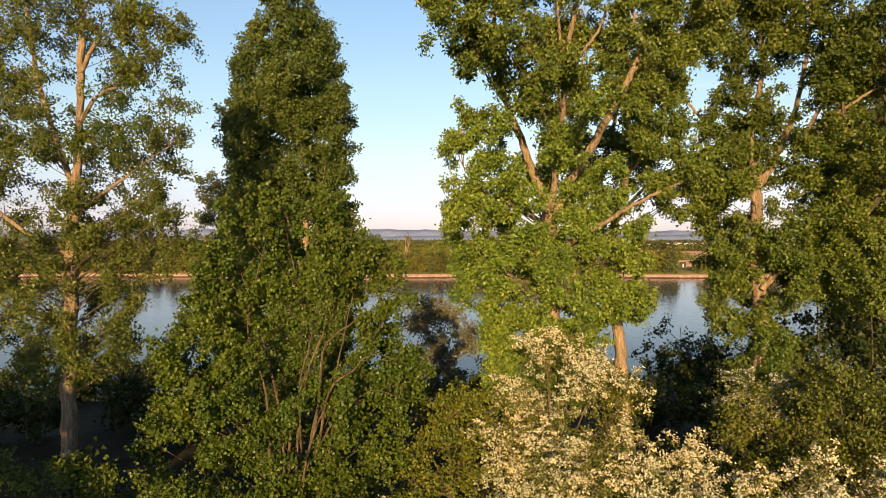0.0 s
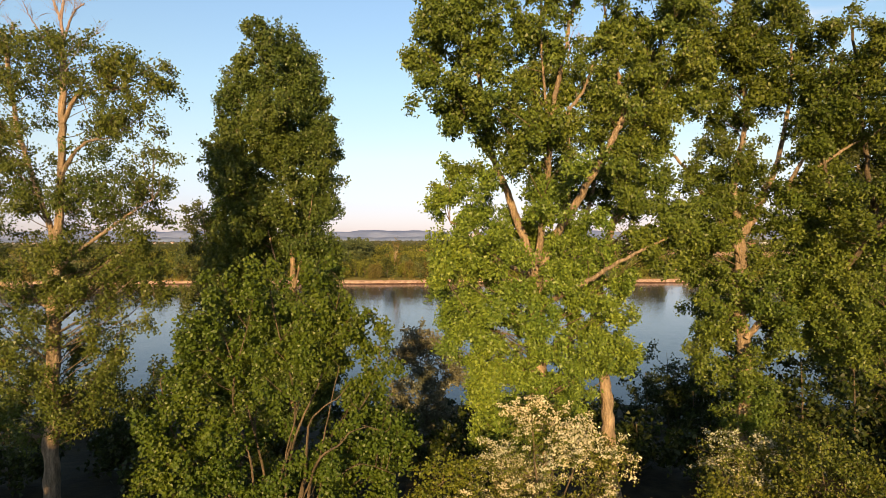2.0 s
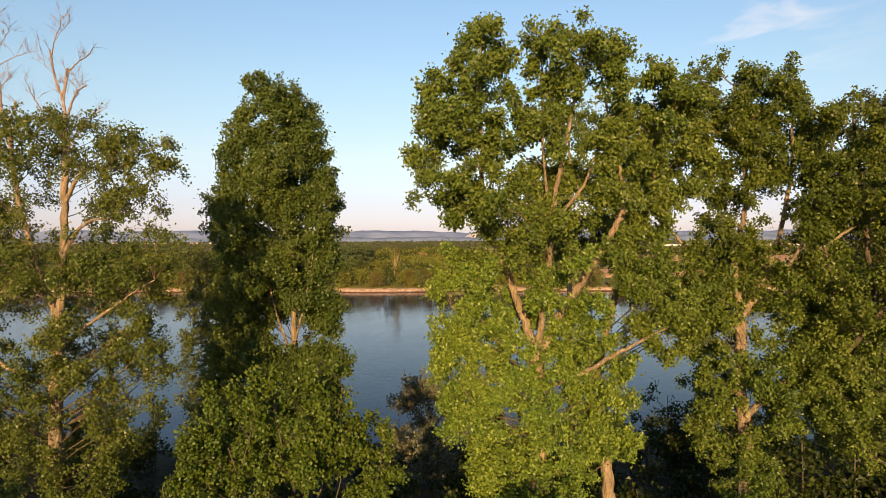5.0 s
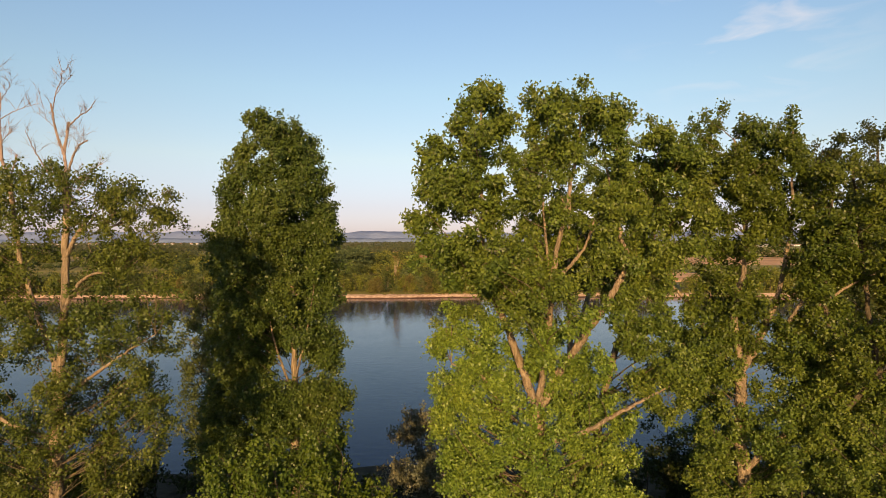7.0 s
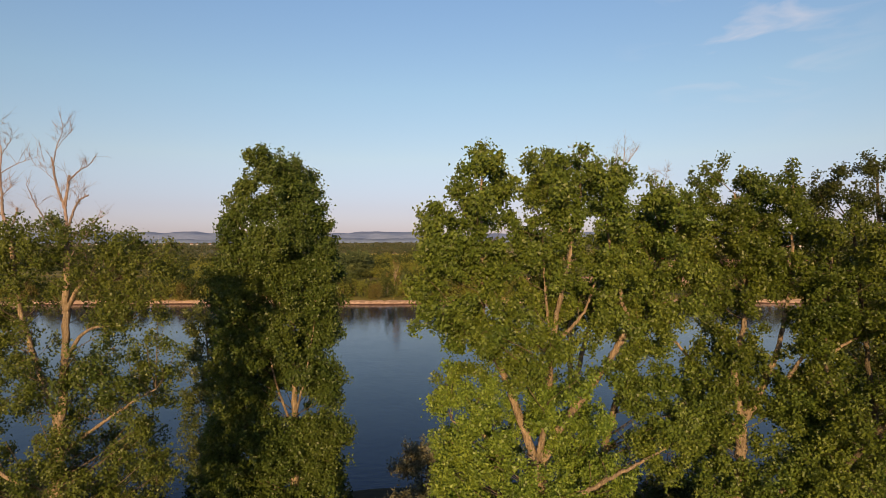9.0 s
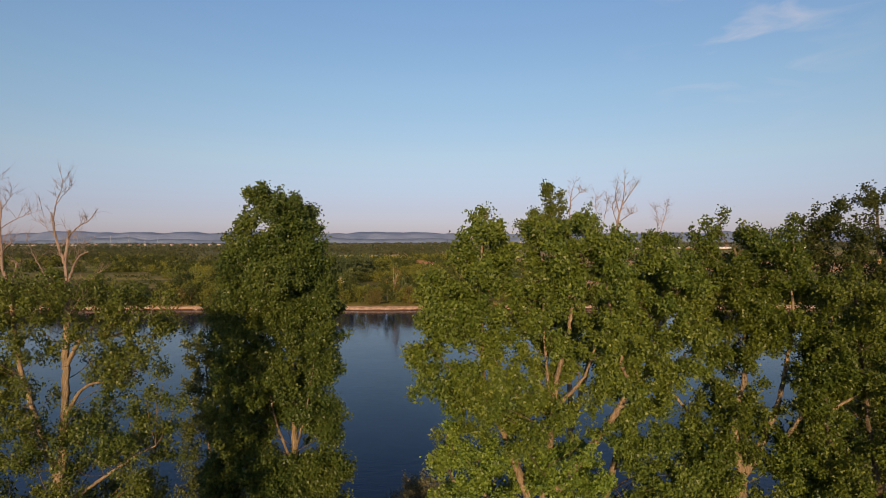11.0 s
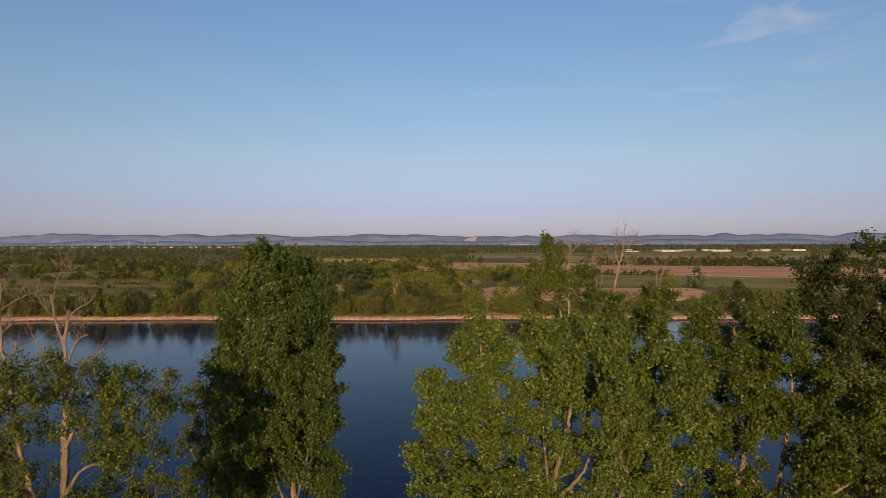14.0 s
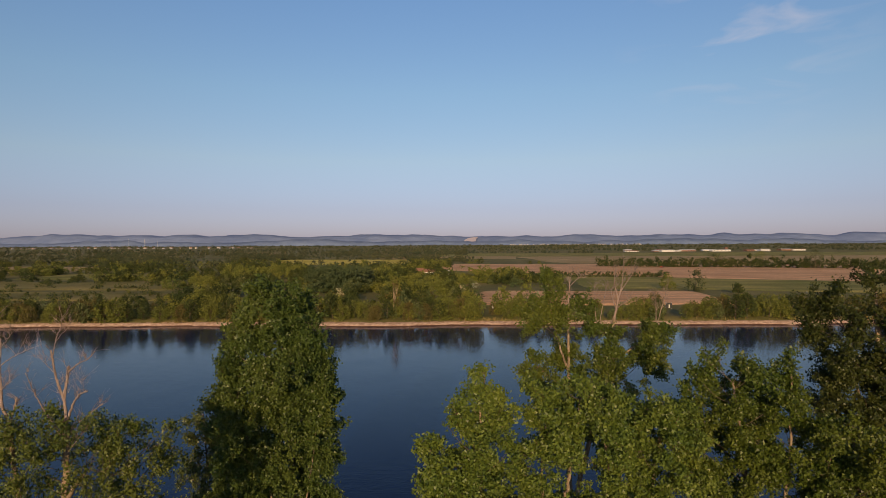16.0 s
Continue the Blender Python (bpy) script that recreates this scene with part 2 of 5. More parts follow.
def tube(geo, line, r0, r1, sides=8, rng=None, knobs=0.12, power=1.0):
    """A tapered, slightly uneven limb along a line."""
    n = len(line)
    tan = np.gradient(line, axis=0)
    tan /= np.linalg.norm(tan, axis=1)[:, None] + 1e-9
    ref = np.array([0.31, 0.95, 0.05])
    one = np.cross(tan, ref)
    one /= np.linalg.norm(one, axis=1)[:, None] + 1e-9
    two = np.cross(tan, one)
    r = r1 + (r0 - r1) * (1 - np.linspace(0, 1, n)) ** power
    ang = np.arange(sides) * 2 * math.pi / sides
    rr = np.repeat(r[:, None], sides, 1)
    if rng is not None:
        rr = rr * (1 + knobs * rng.standard_normal((n, sides)) * 0.6 + knobs * rng.standard_normal((n, 1)) * 0.5)
    ring = line[:, None] + rr[..., None] * (np.cos(ang)[None, :, None] * one[:, None] + np.sin(ang)[None, :, None] * two[:, None])
    i, k = np.meshgrid(np.arange(n - 1), np.arange(sides), indexing="ij")
    q = np.stack([i * sides + k, i * sides + (k + 1) % sides, (i + 1) * sides + (k + 1) % sides, (i + 1) * sides + k], -1)
    geo.add(ring, q)


def twigs(geo, start, end, r0, rng, sag=0.12):
    """Many thin branches from start to end points, each bent once."""
    n = len(start)
    if not n:
        return
    length = np.linalg.norm(end - start, axis=1)[:, None]
    mid = (start + end) / 2 + rng.standard_normal((n, 3)) * sag * length + np.array([0, 0, 1.0]) * length * 0.06
    d = (end - start) / (length + 1e-9)
    one = np.cross(d, np.array([0.4, 0.2, 0.9]))
    one /= np.linalg.norm(one, axis=1)[:, None] + 1e-9
    two = np.cross(d, one)
    rings = []
    for c, k in ((start, 1.0), (mid, 0.65), (end, 0.15)):
        for j in range(3):
            w = j * 2 * math.pi / 3
            rings.append(c + (r0 * k)[:, None] * (math.cos(w) * one + math.sin(w) * two))
    v = np.stack(rings, 1)
    f = [[i * 3 + j, i * 3 + (j + 1) % 3, (i + 1) * 3 + (j + 1) % 3, (i + 1) * 3 + j] for i in range(2) for j in range(3)]
    geo.add(v, np.array(f)[None] + (np.arange(n) * 9)[:, None, None])


def leaves(geo, at, size, rng, droop=0.25, width=0.44, fold=0.12):
    """A folded, pointed leaf at each place."""
    n = len(at)
    axis = rng.standard_normal((n, 3)) + np.array([0, 0, -droop])
    axis /= np.linalg.norm(axis, axis=1)[:, None] + 1e-9
    face = rng.standard_normal((n, 3)) + np.array([-0.1, -1.2, -0.05])
    side = np.cross(axis, face)
    side /= np.linalg.norm(side, axis=1)[:, None] + 1e-9
    face = np.cross(side, axis)
    s = (size * rng.uniform(0.7, 1.3, n))[:, None]
    if geo.k == 3:
        # small leaves: pointed blades
        b = side * s * width * 1.0 - axis * s * 0.1
        geo.add(np.stack([at + b + face * s * fold, at + axis * s * 0.95, at - b * 0.9 - axis * s * 0.15], 1), np.arange(n * 3).reshape(n, 3))
        return
    a, b, c = at + axis * s * 0.42 + side * s * width + face * s * fold, at + axis * s, at + axis * s * 0.42 - side * s * width + face * s * fold
    geo.add(np.stack([at, a, b, c], 1), np.arange(n * 4).reshape(n, 4))


def in_ball(rng, n, shell=0.5):
    d = rng.standard_normal((n, 3))
    d /= np.linalg.norm(d, axis=1)[:, None]
    return d * (rng.uniform(0, 1, n) ** shell)[:, None]


def tree(name, label, base, stems, limbs, lobes, leaf_mat, bark=None, leaf=0.14, sprays=46.0, per_knot=9, spread=0.115, shoot=0.75, rise=0.45, girth=0.25,
         seed=1, category="tree", group="", shape=(1.0, 1.35, 1.1), dead=(), blossom=0, bloom_mat=None, droop=0.7, auto=True, blade=3, sway=0.035, low=None, twiggy=8):
    """A tree or bush: stems and limbs as tapered wood, thin branches to every clump of leaves, and a crown of single
    leaves.
    stems, limbs and dead: lines of points with a radius; lobes: the crown's masses, x, y, z and radius;
    low: a height and the leaf material used below it; twiggy: the side twigs of a dead limb."""
    rng = np.random.default_rng(seed)
    bark = bark or BARK
    root = new(name)
    root.location = base
    tagged(root, label, category, group)
    wood, holders = [], []
    for k, (line, r0, r1) in enumerate(stems):
        g = Geo()
        s = spline(line, 10)
        s[2:-1] += rng.standard_normal((len(s) - 3, 3)) * r0 * 0.08
        tube(g, s, r0, r1, 12, rng, 0.07)
        if k == 0 and r0 > 0.15:
            for j in range(6):
                w = j * 1.05 + rng.uniform(0, 0.5)
                out = np.array([math.cos(w), math.sin(w), 0])
                tube(g, spline([s[0] + out * r0 * 2.0 + (0, 0, -0.25), s[0] + out * r0 * 1.1 + (0, 0, 0.12), s[0] + out * r0 * 0.55 + (0, 0, 0.9)], 4), r0 * 0.3, r0 * 0.2, 6, rng)
        holders += [part("trunk", g, bark, root, "", True)] * len(s)
        wood.append(s)
    for line, r0, r1 in limbs:
        g = Geo()
        s = spline(line, 8)
        s[1:-1] += rng.standard_normal((len(s) - 2, 3)) * r0 * 0.13
        bend = np.linspace(0, 1, len(s))[:, None]
        s += np.sin(bend * rng.uniform(5, 9) + rng.uniform(0, 6)) * np.sin(bend * math.pi) * rng.standard_normal(3) * sway
        tube(g, s, r0, r1, 9, rng, 0.08)
        holders += [part("limb", g, bark, root, "", True)] * len(s)
        wood.append(s)
    trunk_pts = np.concatenate(wood) if wood else np.zeros((0, 3))
    if auto and len(trunk_pts):
        for x, y, z, r in lobes:
            c = np.array([x, y, z])
            dist = np.linalg.norm(trunk_pts - c, axis=1) + 4.0 * np.maximum(0, trunk_pts[:, 2] - (z - 0.6 * np.hypot(trunk_pts[:, 0] - x, trunk_pts[:, 1] - y)))
            k = int(dist.argmin())
            d = np.linalg.norm(trunk_pts[k] - c)
            if d > r * 0.5:
                s = spline([trunk_pts[k], trunk_pts[k] * 0.5 + c * 0.5 + rng.standard_normal(3) * d * 0.06 - np.array([0, 0, d * 0.02]), c + np.array([0, 0, r * 0.3])], 4)
                g = Geo()
                tube(g, s, min(girth * 0.25, 0.0065 * d + 0.006), 0.007, 5, rng)
                part("branch", g, BARK_YOUNG if bark is BARK else bark, holders[k], "", True)
                wood.append(s)
    skeleton = np.concatenate(wood) if wood else np.array([[base[0], base[1], base[2]]])
    g, gl, gb, gy = Geo(), Geo(blade), Geo(3), Geo(blade)
    for x, y, z, r in lobes:
        # masses below about that height take the second leaf material
        young = low and z < low[0] + rng.normal() * 0.5
        n = max(3, int(sprays * r ** 2))
        ball = in_ball(rng, n, 0.45)
        c = ball * r * 0.82 * np.array(shape) + np.array([x, y, z - 0.25])
        way = ball * 0.9 + rng.standard_normal((n, 3)) * 0.4 + np.array([0, 0, rise])
        way /= np.linalg.norm(way, axis=1)[:, None]
        keep = c[:, 2] > base[2] + 0.2
        c, way = c[keep], way[keep]
        if not len(c):
            continue
        far = rng.uniform(0.5, 1.0, len(c))[:, None] * shoot
        near = ((c[:, None] - skeleton[None]) ** 2).sum(-1).argmin(1)
        start = skeleton[near]
        twigs(g, start, c, np.minimum(0.022, 0.005 + 0.006 * np.linalg.norm(c - start, axis=1)), rng)
        twigs(g, c, c + way * far, np.full(len(c), 0.007), rng, 0.05)
        for k in range(6):
            t = k / 5
            knot = c + way * far * t - np.array([0, 0, 0.14 * shoot * t * t]) + rng.standard_normal(c.shape) * 0.09 * shoot
            idx = np.repeat(np.arange(len(c)), per_knot)
            at = knot[idx] + rng.standard_normal((len(idx), 3)) * spread
            at = at[(at[:, 2] > base[2] + 0.05) & (rng.uniform(0, 1, len(at)) < 0.9)]
            leaves(gy if young else gl, at, leaf, rng, droop)
            if blossom:
                if k == 0:
                    bloom = rng.uniform(0, 1, len(c)) < np.array([noise.noise(q * 0.9) for q in c]) * 1.1 + blossom
                sel = knot[bloom] + np.array([0, -0.04, 0.05])
                puff = np.repeat(sel, 17, 0) + rng.standard_normal((len(sel) * 17, 3)) * np.array([0.06, 0.06, 0.03])
                leaves(gb, puff, 0.044, rng, 0, 0.7)
    tagged(part("twig_work", g, BARK_YOUNG if bark is BARK else bark, root), kind="stuff")
    part("crown", gl, leaf_mat, root)
    if low:
        part("lower_crown", gy, low[1], root, "lighter green lower leaves")
    if blossom:
        part("blossom", gb, bloom_mat or BLOSSOM, root, "cream white blossom heads")
    for line, r0, r1 in dead:
        gd = Geo()
        s = spline(line, 8)
        s[1:-1] += rng.standard_normal((len(s) - 2, 3)) * 0.009
        tube(gd, s, r0 * 0.8, r1, 7, rng, 0.07, 1.3)
        n = twiggy
        k = rng.integers(len(s) // 3, len(s), n)
        way = np.stack([rng.uniform(-1, 1, n), rng.uniform(-0.8, 0.8, n), rng.uniform(0.5, 1.5, n)], 1)
        end = s[k] + way * rng.uniform(0.2, 0.5, n)[:, None]
        twigs(gd, s[k], end, np.full(n, min(0.01, r0 * 0.4)), rng, 0.06)
        k2 = np.repeat(np.arange(n), 4)
        st = s[k][k2] * 0.5 + end[k2] * 0.5
        twigs(gd, st, st + way[k2] * 0.25 + rng.standard_normal((len(k2), 3)) * 0.16, np.full(len(k2), 0.005), rng, 0.06)
        part("dead_limb", gd, DEADWOOD, root, "bare bleached dead limb", True)
    return root


def masses(profile, y, deep, seed, r=0.5, step=0.88, second=0.5, thin=-1.0, holes=(), clear=(), reach=0.15):
    """Leaf masses that fill a crown. profile: rows from the top down, height, left side and right side; y and deep: its middle and half depth;
    second: the share of masses on the back; thin: the more, the more gaps; holes: gaps right through, x, z and radius; clear: gaps in the front alone."""
    rg = np.random.default_rng(seed)
    rows = profile[::-1]
    hs = [q[0] for q in rows]
    out, z = [], profile[0][0] - r * 1.25 - reach - 0.15
    while z > profile[-1][0]:
        left, right = np.interp(z + 0.2, hs, [q[1] for q in rows]), np.interp(z + 0.2, hs, [q[2] for q in rows])
        n = max(1, round((right - left - 2 * r) / step) + 1)
        for j in range(n):
            u = (2 * (j + rg.uniform(-0.25, 0.25)) / (n - 1) - 1) if n > 1 else 0.0
            u = min(1.0, max(-1.0, u))
            for back in (0, 1):
                rr = r * rg.uniform(0.7, 1.25)
                x = (left + right) / 2 + max(0.0, (right - left) / 2 - rr * 0.7 - reach) * u + rg.normal() * 0.06
                h = z + rg.normal() * 0.2 - (0.41 * step if j % 2 else 0.0)
                round_off = math.sqrt(max(0.1, 1 - 0.8 * u * u))
                yy = y + deep * round_off * rg.uniform(0.15, 1.0) * (1 if back else -1)
                if back and rg.uniform() > second or noise.noise((x * 0.6 + seed, yy * 0.4, h * 0.6)) < thin - (0.25 if h > profile[0][0] - 2.2 else 0.0):
                    continue
                if any(math.hypot(x - q[0], h - q[1]) < q[2] + 0.8 * rr for q in holes) or not back and any(math.hypot(x - q[0], h - q[1]) < q[2] + 0.6 * rr for q in clear):
                    continue
                out.append((x, yy, h, rr))
        z -= step * 0.82
    return out


# ---------------------------------------------------------------- ground and water
NEAR_SHORE, FAR_SHORE, PLAIN = 51.0, 205.0, 2.0


def land(x, y):
    """Height of the land: a high near bank, the river bed, the far bank and the plain."""
    wob = 1.2 * math.sin(x * 0.045) + 0.8 * math.sin(x * 0.13 + 1)
    knots = [(-4000, 5.2), (10, 4.9), (24, 4.7), (33, 3.0), (NEAR_SHORE - 4, 0.7), (NEAR_SHORE, 0.0), (NEAR_SHORE + 6, -1.6), (FAR_SHORE - 9, -1.8),
             (FAR_SHORE, 0.0), (FAR_SHORE + 1.2, 0.5), (FAR_SHORE + 5, 1.5), (FAR_SHORE + 9, PLAIN), (1900, PLAIN), (4350, PLAIN + 19), (9000, PLAIN + 19)]
    yy = y - wob * (1 if y > 40 else 0.3) if y < 1000 else y
    z = float(np.interp(yy, [k[0] for k in knots], [k[1] for k in knots]))
    return z + 0.12 * noise.noise((x * 0.22, y * 0.22, 0)) + 0.25 * noise.noise((x * 0.05, y * 0.05, 3))


def steps(*runs):
    out = []
    for lo, hi, d in runs:
        out += list(np.arange(lo, hi, d))
    return np.array(out)


gx = steps((-5200, -800, 400), (-800, -200, 60), (-200, -60, 8), (-60, 60, 2.0), (60, 200, 8), (200, 800, 60), (800, 5201, 400))
gy = steps((-900, -100, 200), (-100, 0, 10), (0, 58, 1.5), (58, 192, 12), (192, 218, 1.0), (218, 400, 20), (400, 1200, 100), (1200, 4901, 370))
gv = np.array([(x, y, land(x, y)) for y in gy for x in gx])
nx = len(gx)
gi, gj = np.meshgrid(np.arange(len(gy) - 1), np.arange(nx - 1), indexing="ij")
gg = Geo()
gg.add(gv, np.stack([gi * nx + gj, gi * nx + gj + 1, (gi + 1) * nx + gj + 1, (gi + 1) * nx + gj], -1))
MEADOW = ground_material("rough_meadow", [(0.32, (0.085, 0.092, 0.026)), (0.52, (0.15, 0.14, 0.048)), (0.72, (0.26, 0.21, 0.088))], 0.02, 1.6)
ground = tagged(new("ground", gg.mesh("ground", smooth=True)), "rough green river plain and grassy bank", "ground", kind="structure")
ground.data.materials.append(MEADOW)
# wooded near bank: fallen leaves and bare earth, with tree shade coloured in
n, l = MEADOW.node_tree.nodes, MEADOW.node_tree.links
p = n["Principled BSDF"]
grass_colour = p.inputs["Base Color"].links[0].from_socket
shaded_litter = ramp(n, l, noise_tex(n, l, 1.2, 6), [(0.35, (0.016, 0.014, 0.008)), (0.65, (0.04, 0.033, 0.016))])
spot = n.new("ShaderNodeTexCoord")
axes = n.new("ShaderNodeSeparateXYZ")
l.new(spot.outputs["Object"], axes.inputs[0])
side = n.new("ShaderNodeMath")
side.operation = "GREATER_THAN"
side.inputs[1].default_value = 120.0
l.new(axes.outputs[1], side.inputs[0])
l.new(mix(n, l, "MIX", side.outputs[0], shaded_litter, grass_colour), p.inputs["Base Color"])

WATER, n, l, p = material("river_water")
p.inputs["Base Color"].default_value = (0.003, 0.012, 0.06, 1)
p.inputs["Roughness"].default_value = 0.04
p.inputs["IOR"].default_value = 1.185
small = noise_tex(n, l, 1.3, 5, (0.5, 0.8, 1.0), 0.65)
large = noise_tex(n, l, 0.12, 3, (1.0, 0.5, 1.0))
add = n.new("ShaderNodeMath")
add.operation = "MULTIPLY_ADD"
l.new(large, add.inputs[0])
add.inputs[1].default_value = 2.5
l.new(small, add.inputs[2])
bump(n, l, add.outputs[0], 0.22, 0.1, p)
wg = Geo()
wg.add([(-5000, NEAR_SHORE - 6, 0), (5000, NEAR_SHORE - 6, 0), (5000, FAR_SHORE + 4, 0), (-5000, FAR_SHORE + 4, 0)], [(0, 1, 2, 3)])
water = tagged(new("water", wg.mesh("water")), "calm dark blue river mirroring trees and sky", "river", kind="structure")
water.data.materials.append(WATER)


def patch(name, label, corners, mat, z=PLAIN + 0.55, category="field"):
    """A field: a slightly uneven sheet a hand above the plain."""
    c = [np.array(q, dtype=float) for q in corners]
    g, v = Geo(), []
    ring = [-0.06] + [i / 8 for i in range(9)] + [1.06]
    k = len(ring) - 1
    for s in ring:
        for t in ring:
            q = (c[0] * (1 - s) + c[1] * s) * (1 - t) + (c[3] * (1 - s) + c[2] * s) * t
            low = 0.0 if 0 <= s <= 1 and 0 <= t <= 1 else 0.6      # the margin slopes down into the grass
            v.append((q[0] + 3 * noise.noise((q[0] * .02, q[1] * .02, 1)), q[1] + 4 * noise.noise((q[0] * .02, q[1] * .02, 5)), z - low))
    f = [(i * (k + 1) + j, (i + 1) * (k + 1) + j, (i + 1) * (k + 1) + j + 1, i * (k + 1) + j + 1) for i in range(k) for j in range(k)]
    g.add(v, f)
    ob = tagged(new(name, g.mesh(name)), label, category, kind="structure")
    ob.data.materials.append(mat)
    return ob


def field_material(name, low, high, turn=0.0, rows=0.35):
    """Worked land: broad uneven patches, long streaks along the drilling, clods or tufts."""
    m, n, l, p = material(name)
    co = n.new("ShaderNodeTexCoord")
    mp = n.new("ShaderNodeMapping")
    mp.inputs["Rotation"].default_value = (0, 0, radians(turn))
    mp.inputs["Scale"].default_value = (0.012, 0.3, 1.0)
    l.new(co.outputs["Object"], mp.inputs[0])
    streak = n.new("ShaderNodeTexNoise")
    streak.inputs["Scale"].default_value, streak.inputs["Detail"].default_value = 1.0, 5
    l.new(mp.outputs[0], streak.inputs[0])
    c = ramp(n, l, noise_tex(n, l, 0.018, 5, None, 0.6), [(0.36, low), (0.64, high)])
    c = mix(n, l, "MULTIPLY", rows, c, ramp(n, l, streak.outputs[0], [(0.36, (0.5, 0.55, 0.5)), (0.62, (1.3, 1.22, 1.2))]))
    fine = noise_tex(n, l, 0.7, 5, None, 0.75)
    c = mix(n, l, "MULTIPLY", 0.7, c, ramp(n, l, fine, [(0.35, (0.6, 0.62, 0.6)), (0.65, (1.25, 1.2, 1.15))]))
    l.new(c, p.inputs["Base Color"])
    p.inputs["Roughness"].default_value = 0.95
    p.inputs["Specular IOR Level"].default_value = 0.15
    bump(n, l, fine, 0.6, 0.2, p)
    return m


SOIL = field_material("ploughed_soil", (0.52, 0.30, 0.175), (0.70, 0.43, 0.265), 12, 0.6)
CROP = field_material("young_crop", (0.17, 0.18, 0.045), (0.33, 0.29, 0.095), 5, 0.6)
RAPE = field_material("rape_blossom", (0.46, 0.38, 0.06), (0.66, 0.54, 0.13), 0, 0.3)
STUBBLE = field_material("dry_field", (0.32, 0.24, 0.12), (0.46, 0.34, 0.19), -10, 0.6)
HAY = field_material("rough_hay_meadow", (0.15, 0.14, 0.04), (0.3, 0.25, 0.09), 20, 0.5)
GRAVEL = ground_material("shore_stones", [(0.35, (0.34, 0.225, 0.18)), (0.65, (0.6, 0.44, 0.36))], 0.9, 3.5, 0.9, 0.3)
WET = ground_material("wet_stones", [(0.3, (0.07, 0.036, 0.026)), (0.7, (0.15, 0.085, 0.06))], 0.9, 3.5, 0.6, 0.3)


# ---------------------------------------------------------------- near trees
ROW = "poplars along the river bank"
crown_a = [(23.4, -16.2, -13.8), (22.6, -16.7, -12.4), (22.1, -17.4, -10.7), (21.4, -17.8, -10.3), (19.7, -17.8, -10.0), (18.7, -17.9, -9.7), (17.9, -18.0, -9.6), (16.9, -18.0, -10.0),
           (15.6, -18.0, -10.4), (14.5, -18.0, -10.6), (13.8, -18.0, -10.2), (13.0, -18.0, -10.5), (12.0, -17.8, -11.3), (11.1, -17.6, -11.8), (8.9, -17.0, -12.0), (8.3, -16.8, -12.9)]
lobes_a = [(-11.9, 22.6, 21.8, 0.5), (-12.8, 22.3, 21.4, 0.45), (-10.7, 22.7, 21.6, 0.45), (-11.2, 22.4, 21.2, 0.45), (-10.4, 22.6, 20.9, 0.4), (-13.0, 22.8, 22.2, 0.4), (-11.5, 21.5, 19.2, 0.35), (-10.8, 22.0, 19.0, 0.35),
           (-10.4, 21.6, 18.4, 0.35), (-11.3, 22.0, 18.0, 0.35), (-10.6, 21.8, 17.2, 0.35), (-11.4, 21.6, 16.9, 0.35), (-12.0, 22.0, 17.5, 0.3), (-13.2, 22.6, 19.3, 0.3), (-12.8, 22.4, 18.4, 0.3), (-13.4, 22.6, 17.4, 0.3),
           (-12.6, 22.3, 19.7, 0.3), (-13.3, 22.5, 16.6, 0.3), (-15.3, 22.6, 19.5, 0.3), (-15.1, 22.6, 18.0, 0.3), (-15.9, 22.6, 17.0, 0.3)] + masses([q for q in crown_a if q[0] > 17], 22.0, 1.7, 61, 0.37, 0.68, 0.5, -0.14, clear=[(-14.2, 20.5, 0.25), (-14.2, 18.6, 0.25), (-14.4, 15.6, 0.3), (-15.0, 15.9, 0.2), (-13.9, 13.6, 0.3)])
lobes_a += masses([(18.0, -18.0, -9.7)] + [q for q in crown_a if q[0] < 17.5], 22.0, 1.7, 73, 0.4, 0.72, 0.5, -0.27)
